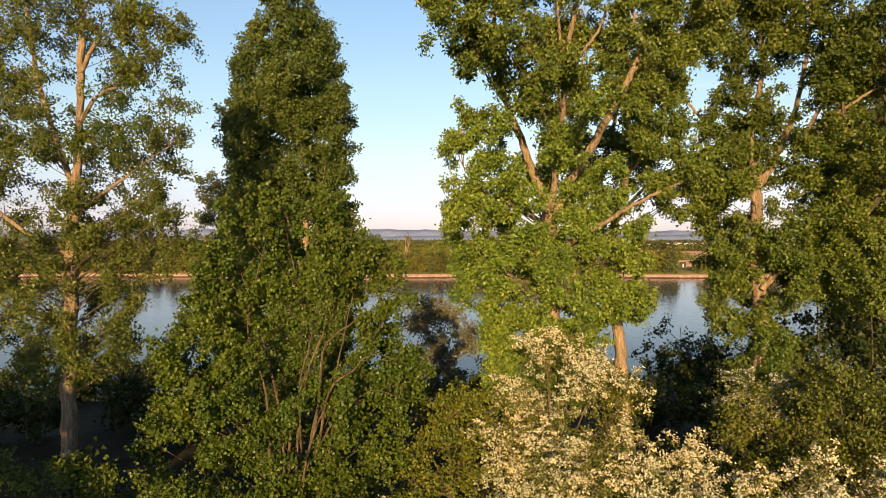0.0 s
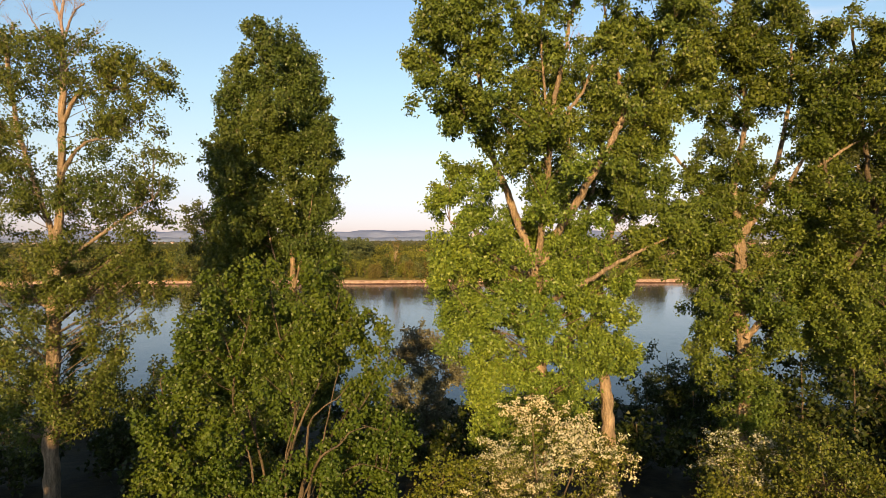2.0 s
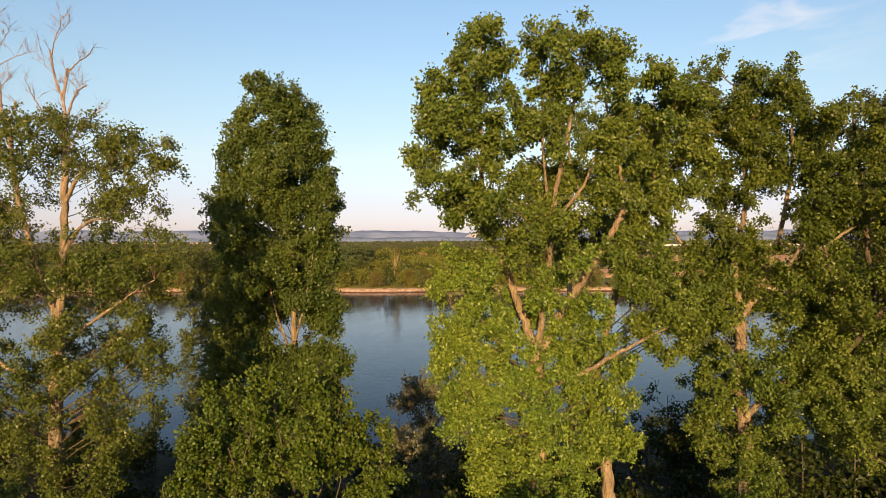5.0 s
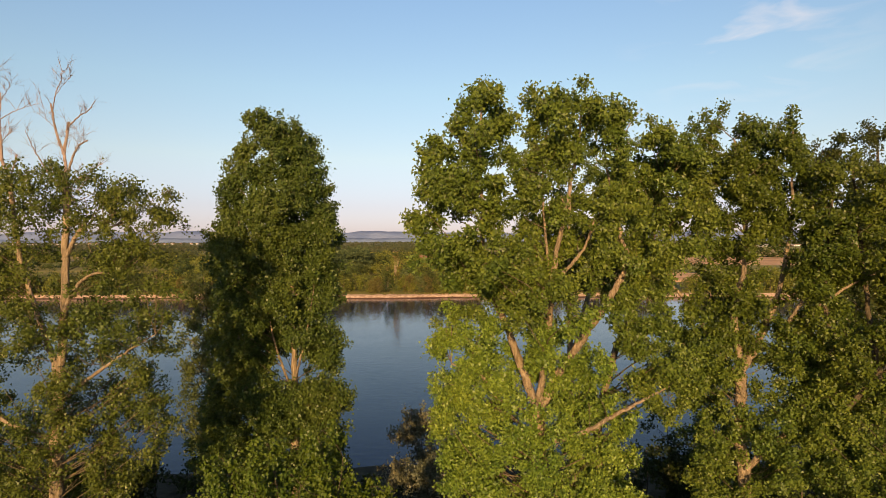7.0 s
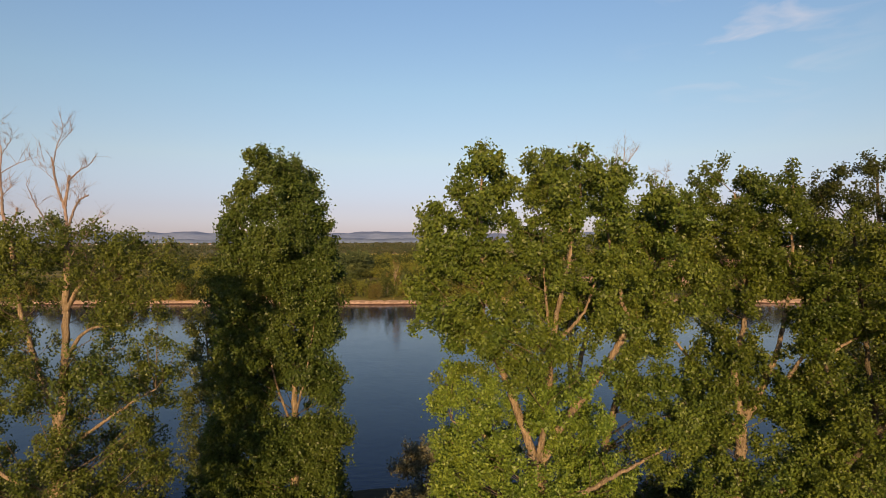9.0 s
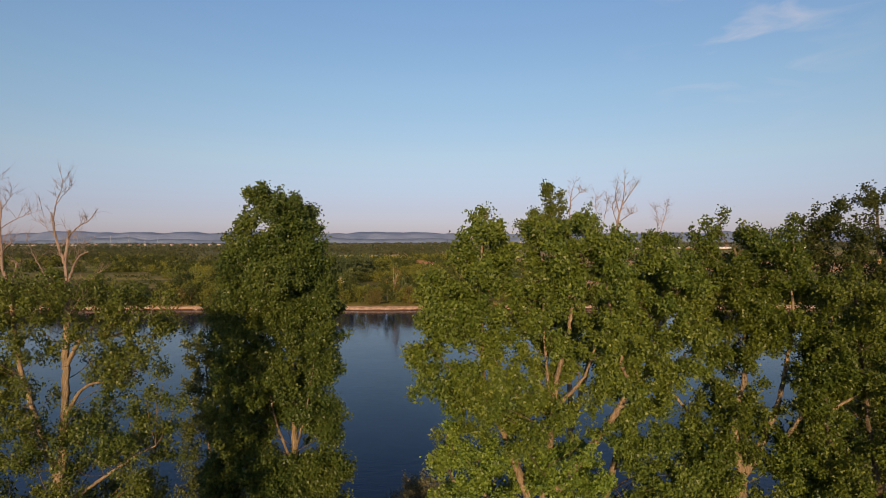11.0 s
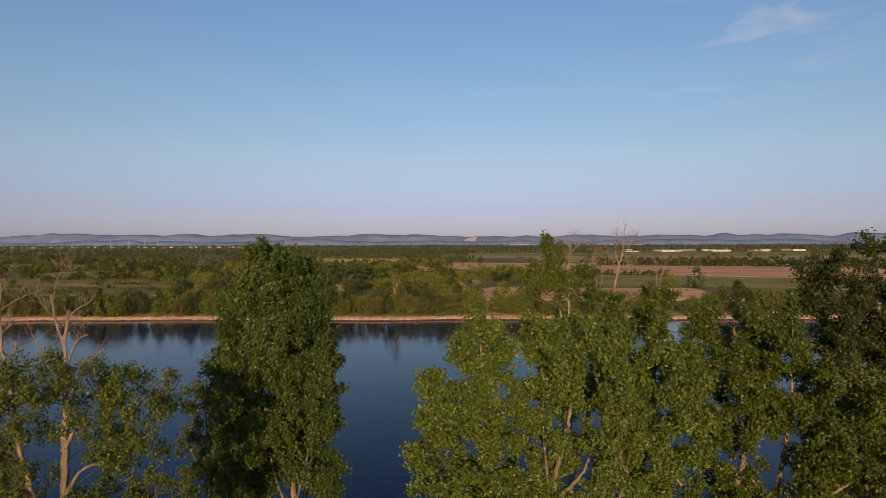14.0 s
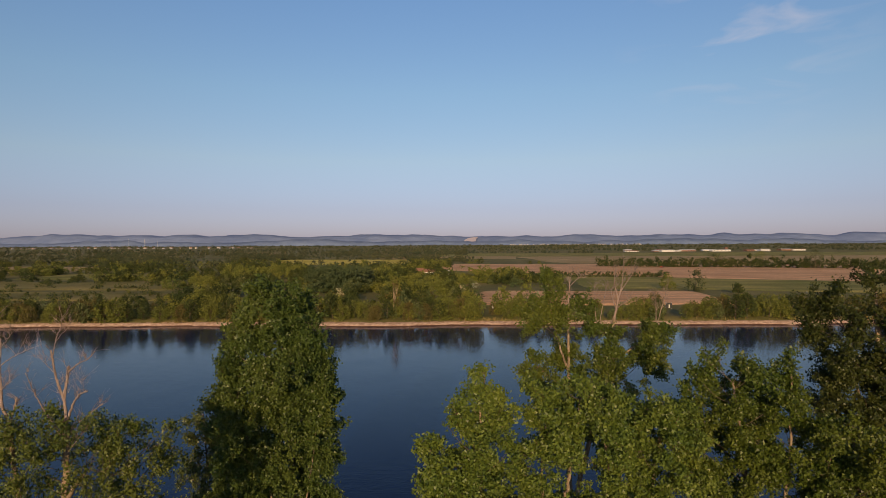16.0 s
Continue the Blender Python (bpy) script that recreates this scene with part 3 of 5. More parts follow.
tree("poplar_tree", "sparse old poplar with two bare dead leader tops", (-14.7, 21.8, 4.6),
     [([(-14.7, 21.8, 4.4), (-14.7, 21.8, 7.0), (-14.6, 21.8, 10.6), (-14.5, 21.8, 13.7)], 0.29, 0.22)],
     [([(-14.5, 21.8, 13.6), (-14.4, 21.8, 15.0), (-14.2, 21.8, 18.2), (-14.1, 21.8, 21.6)], 0.18, 0.11),
      ([(-14.5, 21.8, 13.9), (-14.6, 21.8, 15.2), (-15.2, 21.8, 16.9), (-15.8, 21.8, 18.8), (-16.2, 21.8, 21.7)], 0.12, 0.07),
      ([(-14.2, 21.8, 17.3), (-13.4, 21.8, 18.4), (-12.2, 21.6, 18.6)], 0.085, 0.03),
      ([(-14.4, 21.8, 13.7), (-13.0, 21.7, 14.8), (-11.9, 21.6, 15.6), (-10.6, 21.4, 16.3)], 0.085, 0.02),
      ([(-14.5, 21.8, 12.2), (-15.8, 21.0, 13.2), (-17.4, 20.8, 14.6)], 0.1, 0.04),
      ([(-14.23, 21.80, 19.04), (-13.88, 21.70, 19.59), (-13.48, 21.60, 20.09), (-13.19, 21.50, 20.44)], 0.09, 0.06),
      ([(-13.23, 21.80, 20.40), (-12.70, 21.65, 20.37), (-12.19, 21.50, 20.28)], 0.022, 0.008)],
     lobes_a, PALE, leaf=0.093, sprays=24, per_knot=15, spread=0.125, shoot=0.48, girth=0.2, seed=11, group=ROW,
     dead=[([(-14.14, 21.80, 20.87), (-14.12, 21.80, 21.63), (-14.09, 21.80, 22.29), (-14.17, 21.80, 23.03), (-14.33, 21.80, 23.46), (-14.48, 21.80, 23.99), (-14.58, 21.80, 24.62), (-14.64, 21.80, 24.90)], 0.105, 0.03),
           ([(-14.58, 21.80, 24.60), (-14.46, 21.85, 25.36), (-14.32, 21.90, 25.78), (-14.29, 21.92, 26.15)], 0.03, 0.008),
           ([(-14.43, 21.80, 25.25), (-14.10, 21.70, 25.58), (-13.70, 21.60, 25.89)], 0.016, 0.006),
           ([(-14.17, 21.80, 22.99), (-14.14, 21.90, 23.61), (-14.10, 22.00, 24.26)], 0.075, 0.045),
           ([(-14.06, 21.90, 24.03), (-13.61, 21.77, 24.39), (-13.17, 21.63, 24.57), (-12.81, 21.50, 24.90)], 0.04, 0.012),
           ([(-14.07, 21.80, 22.14), (-13.77, 21.67, 22.84), (-13.43, 21.53, 23.28), (-13.03, 21.40, 23.47)], 0.065, 0.025),
           ([(-14.18, 21.80, 21.51), (-14.62, 21.90, 22.06), (-15.11, 22.00, 22.68), (-15.50, 22.10, 23.24), (-15.89, 22.20, 23.94)], 0.07, 0.012),
           ([(-14.05, 21.80, 21.55), (-13.82, 21.97, 22.04), (-13.42, 22.13, 22.39), (-13.00, 22.30, 22.75)], 0.05, 0.015),
           ([(-14.10, 21.80, 20.95), (-13.77, 21.65, 21.33), (-13.40, 21.50, 21.74)], 0.025, 0.012),
           ([(-14.48, 21.80, 23.99), (-14.92, 21.95, 24.33), (-15.36, 22.10, 24.66)], 0.014, 0.005),
           ([(-14.02, 21.80, 23.67), (-13.76, 21.90, 23.82), (-13.61, 22.00, 23.53)], 0.012, 0.005),
           ([(-16.16, 21.80, 21.49), (-16.21, 21.80, 22.13), (-16.48, 21.80, 22.78), (-16.52, 21.80, 23.50), (-16.56, 21.80, 24.37), (-16.52, 21.80, 25.13), (-16.61, 21.80, 25.77), (-16.66, 21.80, 26.29)], 0.1, 0.01),
           ([(-16.25, 21.80, 22.05), (-16.17, 21.95, 22.54), (-16.16, 22.10, 23.05)], 0.05, 0.035),
           ([(-16.52, 21.80, 23.33), (-16.29, 21.65, 23.59), (-15.88, 21.50, 23.80)], 0.028, 0.008),
           ([(-16.54, 21.80, 24.33), (-16.16, 21.93, 24.62), (-15.77, 22.07, 24.84), (-15.27, 22.20, 25.03)], 0.025, 0.006),
           ([(-16.52, 21.80, 25.01), (-16.16, 21.60, 25.28), (-15.79, 21.40, 25.61)], 0.02, 0.006),
           ([(-16.57, 21.80, 22.78), (-16.88, 21.90, 23.25), (-17.15, 22.00, 23.97), (-17.38, 22.10, 24.54)], 0.04, 0.01)])

# the column's height, and its left and right side
column = [(27.7, -9.6, -8.5), (26.9, -10.6, -7.7), (26.0, -11.1, -7.5), (24.7, -11.7, -6.8), (23.9, -12.5, -6.5), (23.2, -12.4, -6.2), (21.9, -12.9, -6.1), (20.1, -13.2, -6.0), (18.5, -13.1, -6.0),
          (16.9, -13.0, -6.0), (15.3, -13.0, -5.9), (13.6, -13.2, -5.6), (11.0, -13.5, -5.5), (9.0, -14.0, -5.7), (6.5, -13.8, -5.8), (5.0, -13.2, -6.2)]
lobes_b = masses(column, 33.4, 2.4, 62, 0.85, 1.1, 0.5, -1.2, clear=[(-8.45, 13.6, 0.5), (-8.4, 12.7, 0.4)], reach=0.2) + [(-11.2, 32.0, 18.9, 0.7), (-10.6, 32.0, 18.2, 0.7), (-11.7, 32.4, 18.1, 0.6)]
tree("columnar_poplar_tree", "tall dense columnar poplar with dark green leaves", (-8.5, 33, 2.9),
     [([(-8.5, 33, 2.7), (-8.5, 33, 9.8), (-8.5, 33, 13.3), (-8.6, 33, 17.5), (-8.9, 33, 22.6), (-8.9, 33, 26.4)], 0.24, 0.03)],
     [([(-8.5, 33, 11.0), (-9.0, 32.2, 13.0), (-9.4, 32.0, 14.6), (-9.9, 32.2, 17)], 0.08, 0.03), ([(-8.5, 33, 11.6), (-8.0, 32.2, 13.0), (-7.6, 32.0, 14.4), (-7.2, 32.2, 17)], 0.08, 0.03)],
     lobes_b, DENSE, leaf=0.135, sprays=15, per_knot=25, spread=0.15, shoot=0.85, rise=1.0, girth=0.12, seed=12, group=ROW, shape=(1, 1.0, 1.15))

crown_left = [(25.3, 1.2, 1.8), (24.7, 0.9, 1.9), (24.1, 0.3, 2.0), (23.5, -0.1, 2.2), (23.1, -0.9, 2.3), (22.5, -0.9, 2.3), (21.7, -0.7, 2.3), (20.9, -0.9, 2.2), (20.4, -1.0, 2.2), (20.1, -1.3, 2.2), (19.7, -0.8, 2.2), (19.3, 0.1, 2.1), (18.1, 1.2, 2.0)]
crown_mid = [(25.0, 4.1, 4.7), (24.7, 3.0, 5.2), (24.4, 2.6, 5.6), (24.0, 2.3, 6.0), (22.4, 2.2, 6.3), (20.6, 2.0, 6.3), (19.7, 2.2, 6.1), (18.8, 2.1, 6.0), (17.0, 1.8, 6.0)]
crown_low = [(17.7, -0.2, 1.4), (16.9, -0.3, 4.4), (16.2, -0.3, 5.6), (15.2, -0.2, 6.4), (14.2, -0.6, 6.6), (13.2, -0.5, 6.9), (12.2, -0.3, 6.9), (11.3, -0.2, 7.0), (10.8, 0.3, 6.9), (10.4, 0.8, 5.4), (9.4, 0.9, 5.3), (8.2, 1.0, 5.3)]
fork = [(3.4, 14.6, 0.25), (4.2, 15.3, 0.2), (6.2, 14.0, 0.15), (2.2, 16.8, 0.25), (1.6, 18.3, 0.1), (3.55, 17.4, 0.1), (3.65, 19.0, 0.2), (3.8, 20.0, 0.2), (4.0, 21.1, 0.15),
        (4.4, 19.3, 0.1), (4.65, 16.2, 0.38), (5.0, 16.8, 0.4), (5.35, 17.5, 0.35), (5.7, 18.2, 0.2)]
lobes_f = masses(crown_left, 18.4, 1.3, 63, 0.5, 0.8, 0.5, -0.4, [(-0.3, 18.6, 0.3)], fork) + masses(crown_mid, 18.9, 1.6, 64, 0.5, 0.8, 0.5, -0.36, [(2.3, 20.6, 0.1)], fork)
lobes_f += [(0.2, 18.5, 19.6, 0.4), (0.8, 18.5, 19.4, 0.42), (0.9, 18.7, 18.8, 0.4), (1.4, 18.7, 18.6, 0.36), (0.4, 18.6, 19.1, 0.33), (2.1, 19.6, 19.4, 0.42), (2.3, 19.7, 18.6, 0.42),
            (0.3, 20.2, 17.2, 0.5), (1.1, 20.3, 17.5, 0.5), (0.1, 20.2, 16.6, 0.5), (1.7, 20.3, 17.0, 0.5), (1.9, 19.8, 18.1, 0.4), (2.6, 20.0, 17.6, 0.45), (2.9, 18.9, 24.0, 0.42), (3.6, 18.7, 24.3, 0.42), (4.3, 19.0, 24.2, 0.42), (5.0, 18.8, 24.1, 0.42), (5.6, 18.9, 23.7, 0.42),
            (0.3, 18.4, 23.6, 0.4), (-0.4, 18.3, 22.7, 0.4), (0.9, 18.4, 24.1, 0.4), (1.4, 18.6, 24.3, 0.4), (1.9, 18.4, 23.5, 0.4), (2.2, 18.7, 22.4, 0.4)]
lobes_f += masses(crown_low, 20.9, 1.8, 65, 0.58, 0.86, 0.6, -0.6, [(2.6, 16.2, 0.15)], fork)
tree("poplar_tree", "broad leafy poplar with a forked pale trunk", (3.5, 20.8, 4.8),
     [([(3.6, 20.8, 4.6), (3.5, 20.8, 7.7), (3.4, 20.8, 10.2), (3.4, 20.8, 12.6), (3.3, 20.8, 13.8)], 0.36, 0.28)],
     [([(3.3, 20.8, 13.6), (3.1, 20.8, 14.4), (2.4, 20.8, 16.4), (1.8, 20.6, 17.8), (1.3, 19.4, 19.1), (1.2, 18.5, 21.3), (1.2, 18.0, 23.7)], 0.18, 0.03),
      ([(3.4, 20.8, 13.8), (3.55, 20.2, 15.7), (3.6, 19.4, 17.4), (3.68, 19.0, 19.0), (3.82, 18.8, 20.05), (4.0, 18.6, 21.1), (4.33, 18.6, 22.85), (4.5, 18.8, 24.0)], 0.13, 0.03),
      ([(3.72, 18.95, 18.3), (3.95, 18.9, 18.7), (4.25, 18.75, 19.05), (4.6, 18.7, 19.6), (4.9, 18.7, 20.4)], 0.075, 0.03),
      ([(3.62, 19.3, 17.6), (3.4, 18.9, 19.2), (3.2, 18.6, 21.0), (3.2, 18.5, 22.6)], 0.06, 0.025),
      ([(3.5, 20.8, 13.7), (4.2, 20.7, 15.1), (4.85, 20.2, 16.3), (5.45, 19.4, 17.6), (5.8, 19.0, 18.45), (5.95, 18.9, 19.2), (5.6, 18.9, 20.6), (5.2, 19.0, 23.0)], 0.17, 0.03),
      ([(3.6, 20.8, 12.4), (4.6, 19.6, 13.2), (5.7, 19.3, 13.9), (6.7, 19.3, 14.4), (7.8, 19.6, 14.9)], 0.1, 0.03),
      ([(3.3, 20.8, 13.4), (2.1, 20.6, 14.0), (1.3, 20.5, 15.0), (0.3, 20.4, 15.4)], 0.1, 0.03)],
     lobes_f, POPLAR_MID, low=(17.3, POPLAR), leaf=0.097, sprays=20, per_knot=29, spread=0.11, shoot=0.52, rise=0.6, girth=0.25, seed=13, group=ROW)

crown_g = [(24.5, 7.3, 7.7), (24.0, 6.9, 8.3), (23.6, 6.4, 9.1), (21.1, 6.1, 9.3), (19.7, 6.2, 9.2), (18.9, 6.0, 7.9), (17.8, 5.9, 8.0), (16.6, 6.0, 8.6), (15.6, 6.2, 9.0), (15.0, 6.3, 9.0), (14.4, 6.8, 8.3)]
gaps_g = [(8.9, 19.1, 0.2), (8.8, 18.3, 0.15)]
lobes_g = masses(crown_g, 20.4, 1.5, 66, 0.52, 0.82, 0.6, -0.5, gaps_g)
tree("poplar_tree", "leaning poplar with a bare pale lower trunk", (6.3, 21.9, 4.8),
     [([(6.5, 21.9, 4.6), (6.3, 21.9, 7.3), (6.1, 21.9, 9.7), (5.8, 21.9, 11.4), (5.9, 21.9, 13.1), (6.4, 21.9, 15.2), (7.2, 21.7, 17.7), (7.8, 21.4, 20.3), (8.1, 21, 23.0)], 0.27, 0.04)],
     [], lobes_g, POPLAR_MID, leaf=0.097, sprays=20, per_knot=29, spread=0.11, shoot=0.52, rise=0.6, girth=0.25, seed=14, group=ROW)

crown_h = [(24.8, 9.9, 11.0), (24.5, 9.3, 11.3), (24.2, 9.1, 13.5), (24.0, 9.1, 14.0), (20.7, 9.2, 13.9), (19.8, 9.9, 13.7), (18.8, 9.8, 13.5), (18.0, 9.2, 13.5), (17.5, 8.9, 13.9), (15.3, 8.9, 14.2), (14.3, 9.1, 14.3),
           (13.3, 9.4, 14.1), (12.2, 9.9, 13.8), (11.6, 9.8, 13.5), (11.1, 9.3, 13.2), (10.4, 10.0, 12.5), (9.6, 10.7, 12.9), (8.7, 10.8, 12.7), (7.6, 11.0, 12.4)]
bare_h = [(11.5, 14.6, 0.3), (11.3, 11.6, 0.35), (11.4, 10.8, 0.35), (11.8, 15.2, 0.25), (13.2, 17.6, 0.3), (11.8, 18.4, 0.2)]
lobes_h = masses(crown_h, 22.4, 1.7, 67, 0.6, 0.9, 0.65, -0.55, [(12.6, 19.5, 0.3), (12.9, 18.5, 0.35)], bare_h)
lobes_h += [(13.4, 22.5, 24.4, 0.4), (13.2, 22.3, 23.8, 0.4), (10.7, 22.6, 24.6, 0.35), (10.0, 22.4, 24.3, 0.35), (12.0, 22.4, 24.3, 0.35)]
tree("poplar_tree", "leafy poplar with a forked trunk and broken stub", (11.6, 22.3, 4.7),
     [([(11.7, 22.3, 4.5), (11.6, 22.3, 7.3), (11.6, 22.3, 10.3), (11.4, 22.3, 11.9), (11.4, 22.2, 13.8), (11.3, 22.1, 15.0)], 0.27, 0.19)],
     [([(11.3, 22, 14.8), (12.0, 22, 16.0), (12.4, 22, 16.9), (12.8, 22, 18.2), (13.2, 22, 20.7), (13.2, 22, 23.9)], 0.17, 0.03),
      ([(11.3, 22, 14.8), (11.0, 22, 16.9), (11.5, 22, 19.4), (11.2, 22, 22.4), (11.0, 22, 23.5)], 0.15, 0.03),
      ([(11.3, 22, 14.2), (10.4, 22, 15.6), (9.3, 22, 17.3), (8.0, 22, 18.6)], 0.12, 0.03),
      ([(11.5, 22, 11.0), (12.3, 21.8, 12.0), (13.2, 21.7, 13.0), (14.0, 21.6, 15.0)], 0.12, 0.03),
      ([(12.6, 21.6, 16.4), (13.2, 21.2, 17.0), (14.4, 21.0, 17.9), (15.8, 20.8, 18.7)], 0.09, 0.03),
      ([(12.4, 21.6, 16.0), (12.9, 21.0, 17.4), (13.4, 20.9, 18.3), (13.7, 21.0, 19.6)], 0.08, 0.03)],
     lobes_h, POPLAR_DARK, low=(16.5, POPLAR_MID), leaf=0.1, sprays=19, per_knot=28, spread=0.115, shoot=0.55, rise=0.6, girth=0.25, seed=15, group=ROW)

crown_j = [(23.4, 14.0, 14.9), (22.8, 13.6, 15.6), (22.3, 13.2, 16.0), (21.0, 13.0, 16.7), (19.4, 12.8, 17.3), (17.8, 12.5, 17.5), (14.4, 12.9, 17.5), (12.3, 13.1, 17.3), (10.4, 13.4, 17.3)]
lobes_j = masses(crown_j, 20.9, 1.7, 68, 0.6, 0.92, 0.6, -0.55, (), [(15.4, 15.9, 0.25), (14.5, 17.6, 0.25), (16.2, 13.6, 0.3)])
tree("poplar_tree", "leafy poplar at the end of the row", (16.4, 21, 4.8),
     [([(16.4, 21, 4.6), (16.4, 21, 8.6), (16.15, 21, 12.5), (15.6, 21.2, 16.4), (15.2, 21.3, 20.2), (14.9, 21.2, 22.4)], 0.17, 0.04)],
     [([(15.7, 21, 14.0), (14.4, 20.8, 15.7), (13.8, 21.0, 17.2), (14.0, 21.1, 20.2), (14.2, 21, 22.3)], 0.1, 0.03),
      ([(15.6, 21, 15.6), (16.0, 20.6, 18.0), (16.0, 20.6, 21.0)], 0.1, 0.03),
      ([(14.3, 20.6, 13.7), (15.0, 19.9, 15.2), (15.6, 19.5, 16.1), (16.2, 19.6, 17.0)], 0.1, 0.03)],
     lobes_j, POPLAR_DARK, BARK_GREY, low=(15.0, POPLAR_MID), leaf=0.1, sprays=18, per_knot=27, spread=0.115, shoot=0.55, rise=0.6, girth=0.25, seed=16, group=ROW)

crown_o = [(18.2, -16.6, -16.0), (17.2, -17.4, -15.0), (15.5, -17.6, -14.0), (12.0, -17.8, -13.6), (9.0, -17.8, -13.8), (5.5, -17.2, -14.4)]
tree("poplar_tree", "young pale poplar behind the dense column", (-15.8, 39.5, 1.9), [([(-15.8, 39.5, 1.7), (-15.9, 39.5, 8.0), (-16.0, 39.5, 13.0), (-16.3, 39.5, 17.4)], 0.14, 0.03)], [],
     masses(crown_o, 39.5, 1.5, 71, 0.75, 1.2, 0.4, -0.3, reach=0.25), WILLOW_GREEN, leaf=0.14, sprays=13, per_knot=16, spread=0.16, shoot=0.7, rise=0.8, girth=0.15, seed=19, group=ROW)

crown_i = [(28.0, 26.9, 28.2), (27.5, 25.0, 28.4), (26.7, 24.0, 28.8), (25.4, 23.1, 29.4), (24.3, 23.0, 29.6), (23.3, 23.6, 29.8), (22.2, 24.0, 30.0), (20.7, 24.6, 30.0), (17.9, 24.0, 30.0), (15.0, 23.6, 30.0), (10.5, 23.6, 30.0), (6.0, 24.0, 30.0)]
lobes_i = masses(crown_i, 37.6, 2.0, 72, 0.85, 1.25, 0.5, -0.45, [(26.6, 25.4, 0.25), (26.7, 23.6, 0.3), (26.4, 22.2, 0.25)], reach=0.25)
tree("poplar_tree", "tall dark poplar close to the water", (28.8, 38.5, 2.2),
     [([(28.9, 38.5, 2.0), (28.8, 38.5, 9.8), (28.7, 38.5, 17.3), (28.8, 38.5, 22.9), (28.6, 38.5, 27.0)], 0.38, 0.04)],
     [([(28.7, 38.5, 16), (27.2, 38, 19), (26.4, 37.8, 23)], 0.15, 0.03)],
     lobes_i, ALDER, leaf=0.15, sprays=12, per_knot=20, spread=0.17, shoot=0.9, girth=0.3, seed=17, group=ROW)

lobes_l = [(6.35, 35.0, 27.4, 0.25), (6.5, 35.0, 26.9, 0.3), (6.9, 35.0, 26.4, 0.35), (7.15, 35.0, 25.8, 0.35), (6.5, 35.0, 26.0, 0.3), (5.5, 34.8, 25.4, 0.4), (5.1, 34.9, 25.1, 0.4), (6.2, 35.0, 25.2, 0.5), (7.0, 34.8, 25.1, 0.5),
           (8.6, 35.0, 25.6, 0.25), (8.9, 35.0, 25.1, 0.3), (8.1, 35.0, 24.8, 0.5), (5.3, 34, 24.3, 0.8), (6.8, 34.7, 24.4, 0.6), (9, 35.4, 23.9, 0.7), (12, 33.6, 23.6, 0.9), (10.2, 35, 23.4, 0.7), (7.6, 36.1, 21.5, 1.4),
           (9.7, 33.8, 21.6, 1.6), (12.5, 35.2, 21.7, 1.2), (5.7, 35.3, 21.3, 1.1), (13, 33.7, 24.1, 0.5), (7.5, 35.6, 18.5, 2), (10.4, 34.9, 18.4, 2)]
tree("poplar_tree", "thin poplar with dead upper branches behind the row", (7.9, 35, 2.6),
     [([(7.9, 35, 2.4), (7.7, 35, 9.5), (7.6, 35, 16.3), (7.6, 35, 24.3)], 0.28, 0.06)],
     [([(7.7, 35, 12.5), (8.7, 35, 16.3), (9.9, 35, 22.0), (10.35, 35, 24.4)], 0.17, 0.09), ([(9.7, 35, 21.3), (10.6, 35, 21.9), (12.0, 35, 22.9), (12.9, 35, 24.0)], 0.08, 0.03),
      ([(7.6, 35, 21.0), (6.9, 35, 23.2), (6.5, 35, 25.2), (6.35, 35, 27.2)], 0.07, 0.015)],
     lobes_l, FRESH, leaf=0.125, sprays=26, per_knot=20, spread=0.13, shoot=0.7, girth=0.25, seed=18, group=ROW, twiggy=14,
     dead=[([(7.6, 35, 24.1), (7.62, 35, 25.75), (7.72, 35, 26.7), (7.9, 35, 27.3)], 0.06, 0.012), ([(7.66, 35, 26.2), (8.2, 35, 26.7), (8.7, 35, 26.75)], 0.03, 0.008),
           ([(10.35, 35, 24.2), (10.6, 35, 25.45), (10.85, 35, 26.5), (10.92, 35, 27.75)], 0.11, 0.014), ([(10.72, 35, 25.9), (11.24, 34.9, 26.7), (11.6, 34.8, 27.3)], 0.05, 0.01),
           ([(10.6, 35, 25.4), (10.4, 35.1, 26.5), (10.55, 35.2, 27.45)], 0.05, 0.01), ([(10.45, 35, 24.85), (11.15, 35.1, 25.35), (11.75, 35.2, 25.6)], 0.045, 0.01),
           ([(10.45, 35, 24.9), (10.2, 34.9, 25.55), (10.1, 34.8, 26.15)], 0.045, 0.01), ([(9.5, 35, 24.2), (9.8, 35, 25.75), (9.97, 35, 26.5)], 0.025, 0.008),
           ([(9.25, 35, 24.2), (9.17, 35, 25.75), (9.15, 35, 26.6)], 0.025, 0.008), ([(12.86, 35, 23.9), (12.86, 35, 25.2), (12.77, 35, 25.75)], 0.035, 0.01), ([(12.9, 35, 23.9), (13.34, 35, 25.35), (13.47, 35, 25.95)], 0.035, 0.01)])

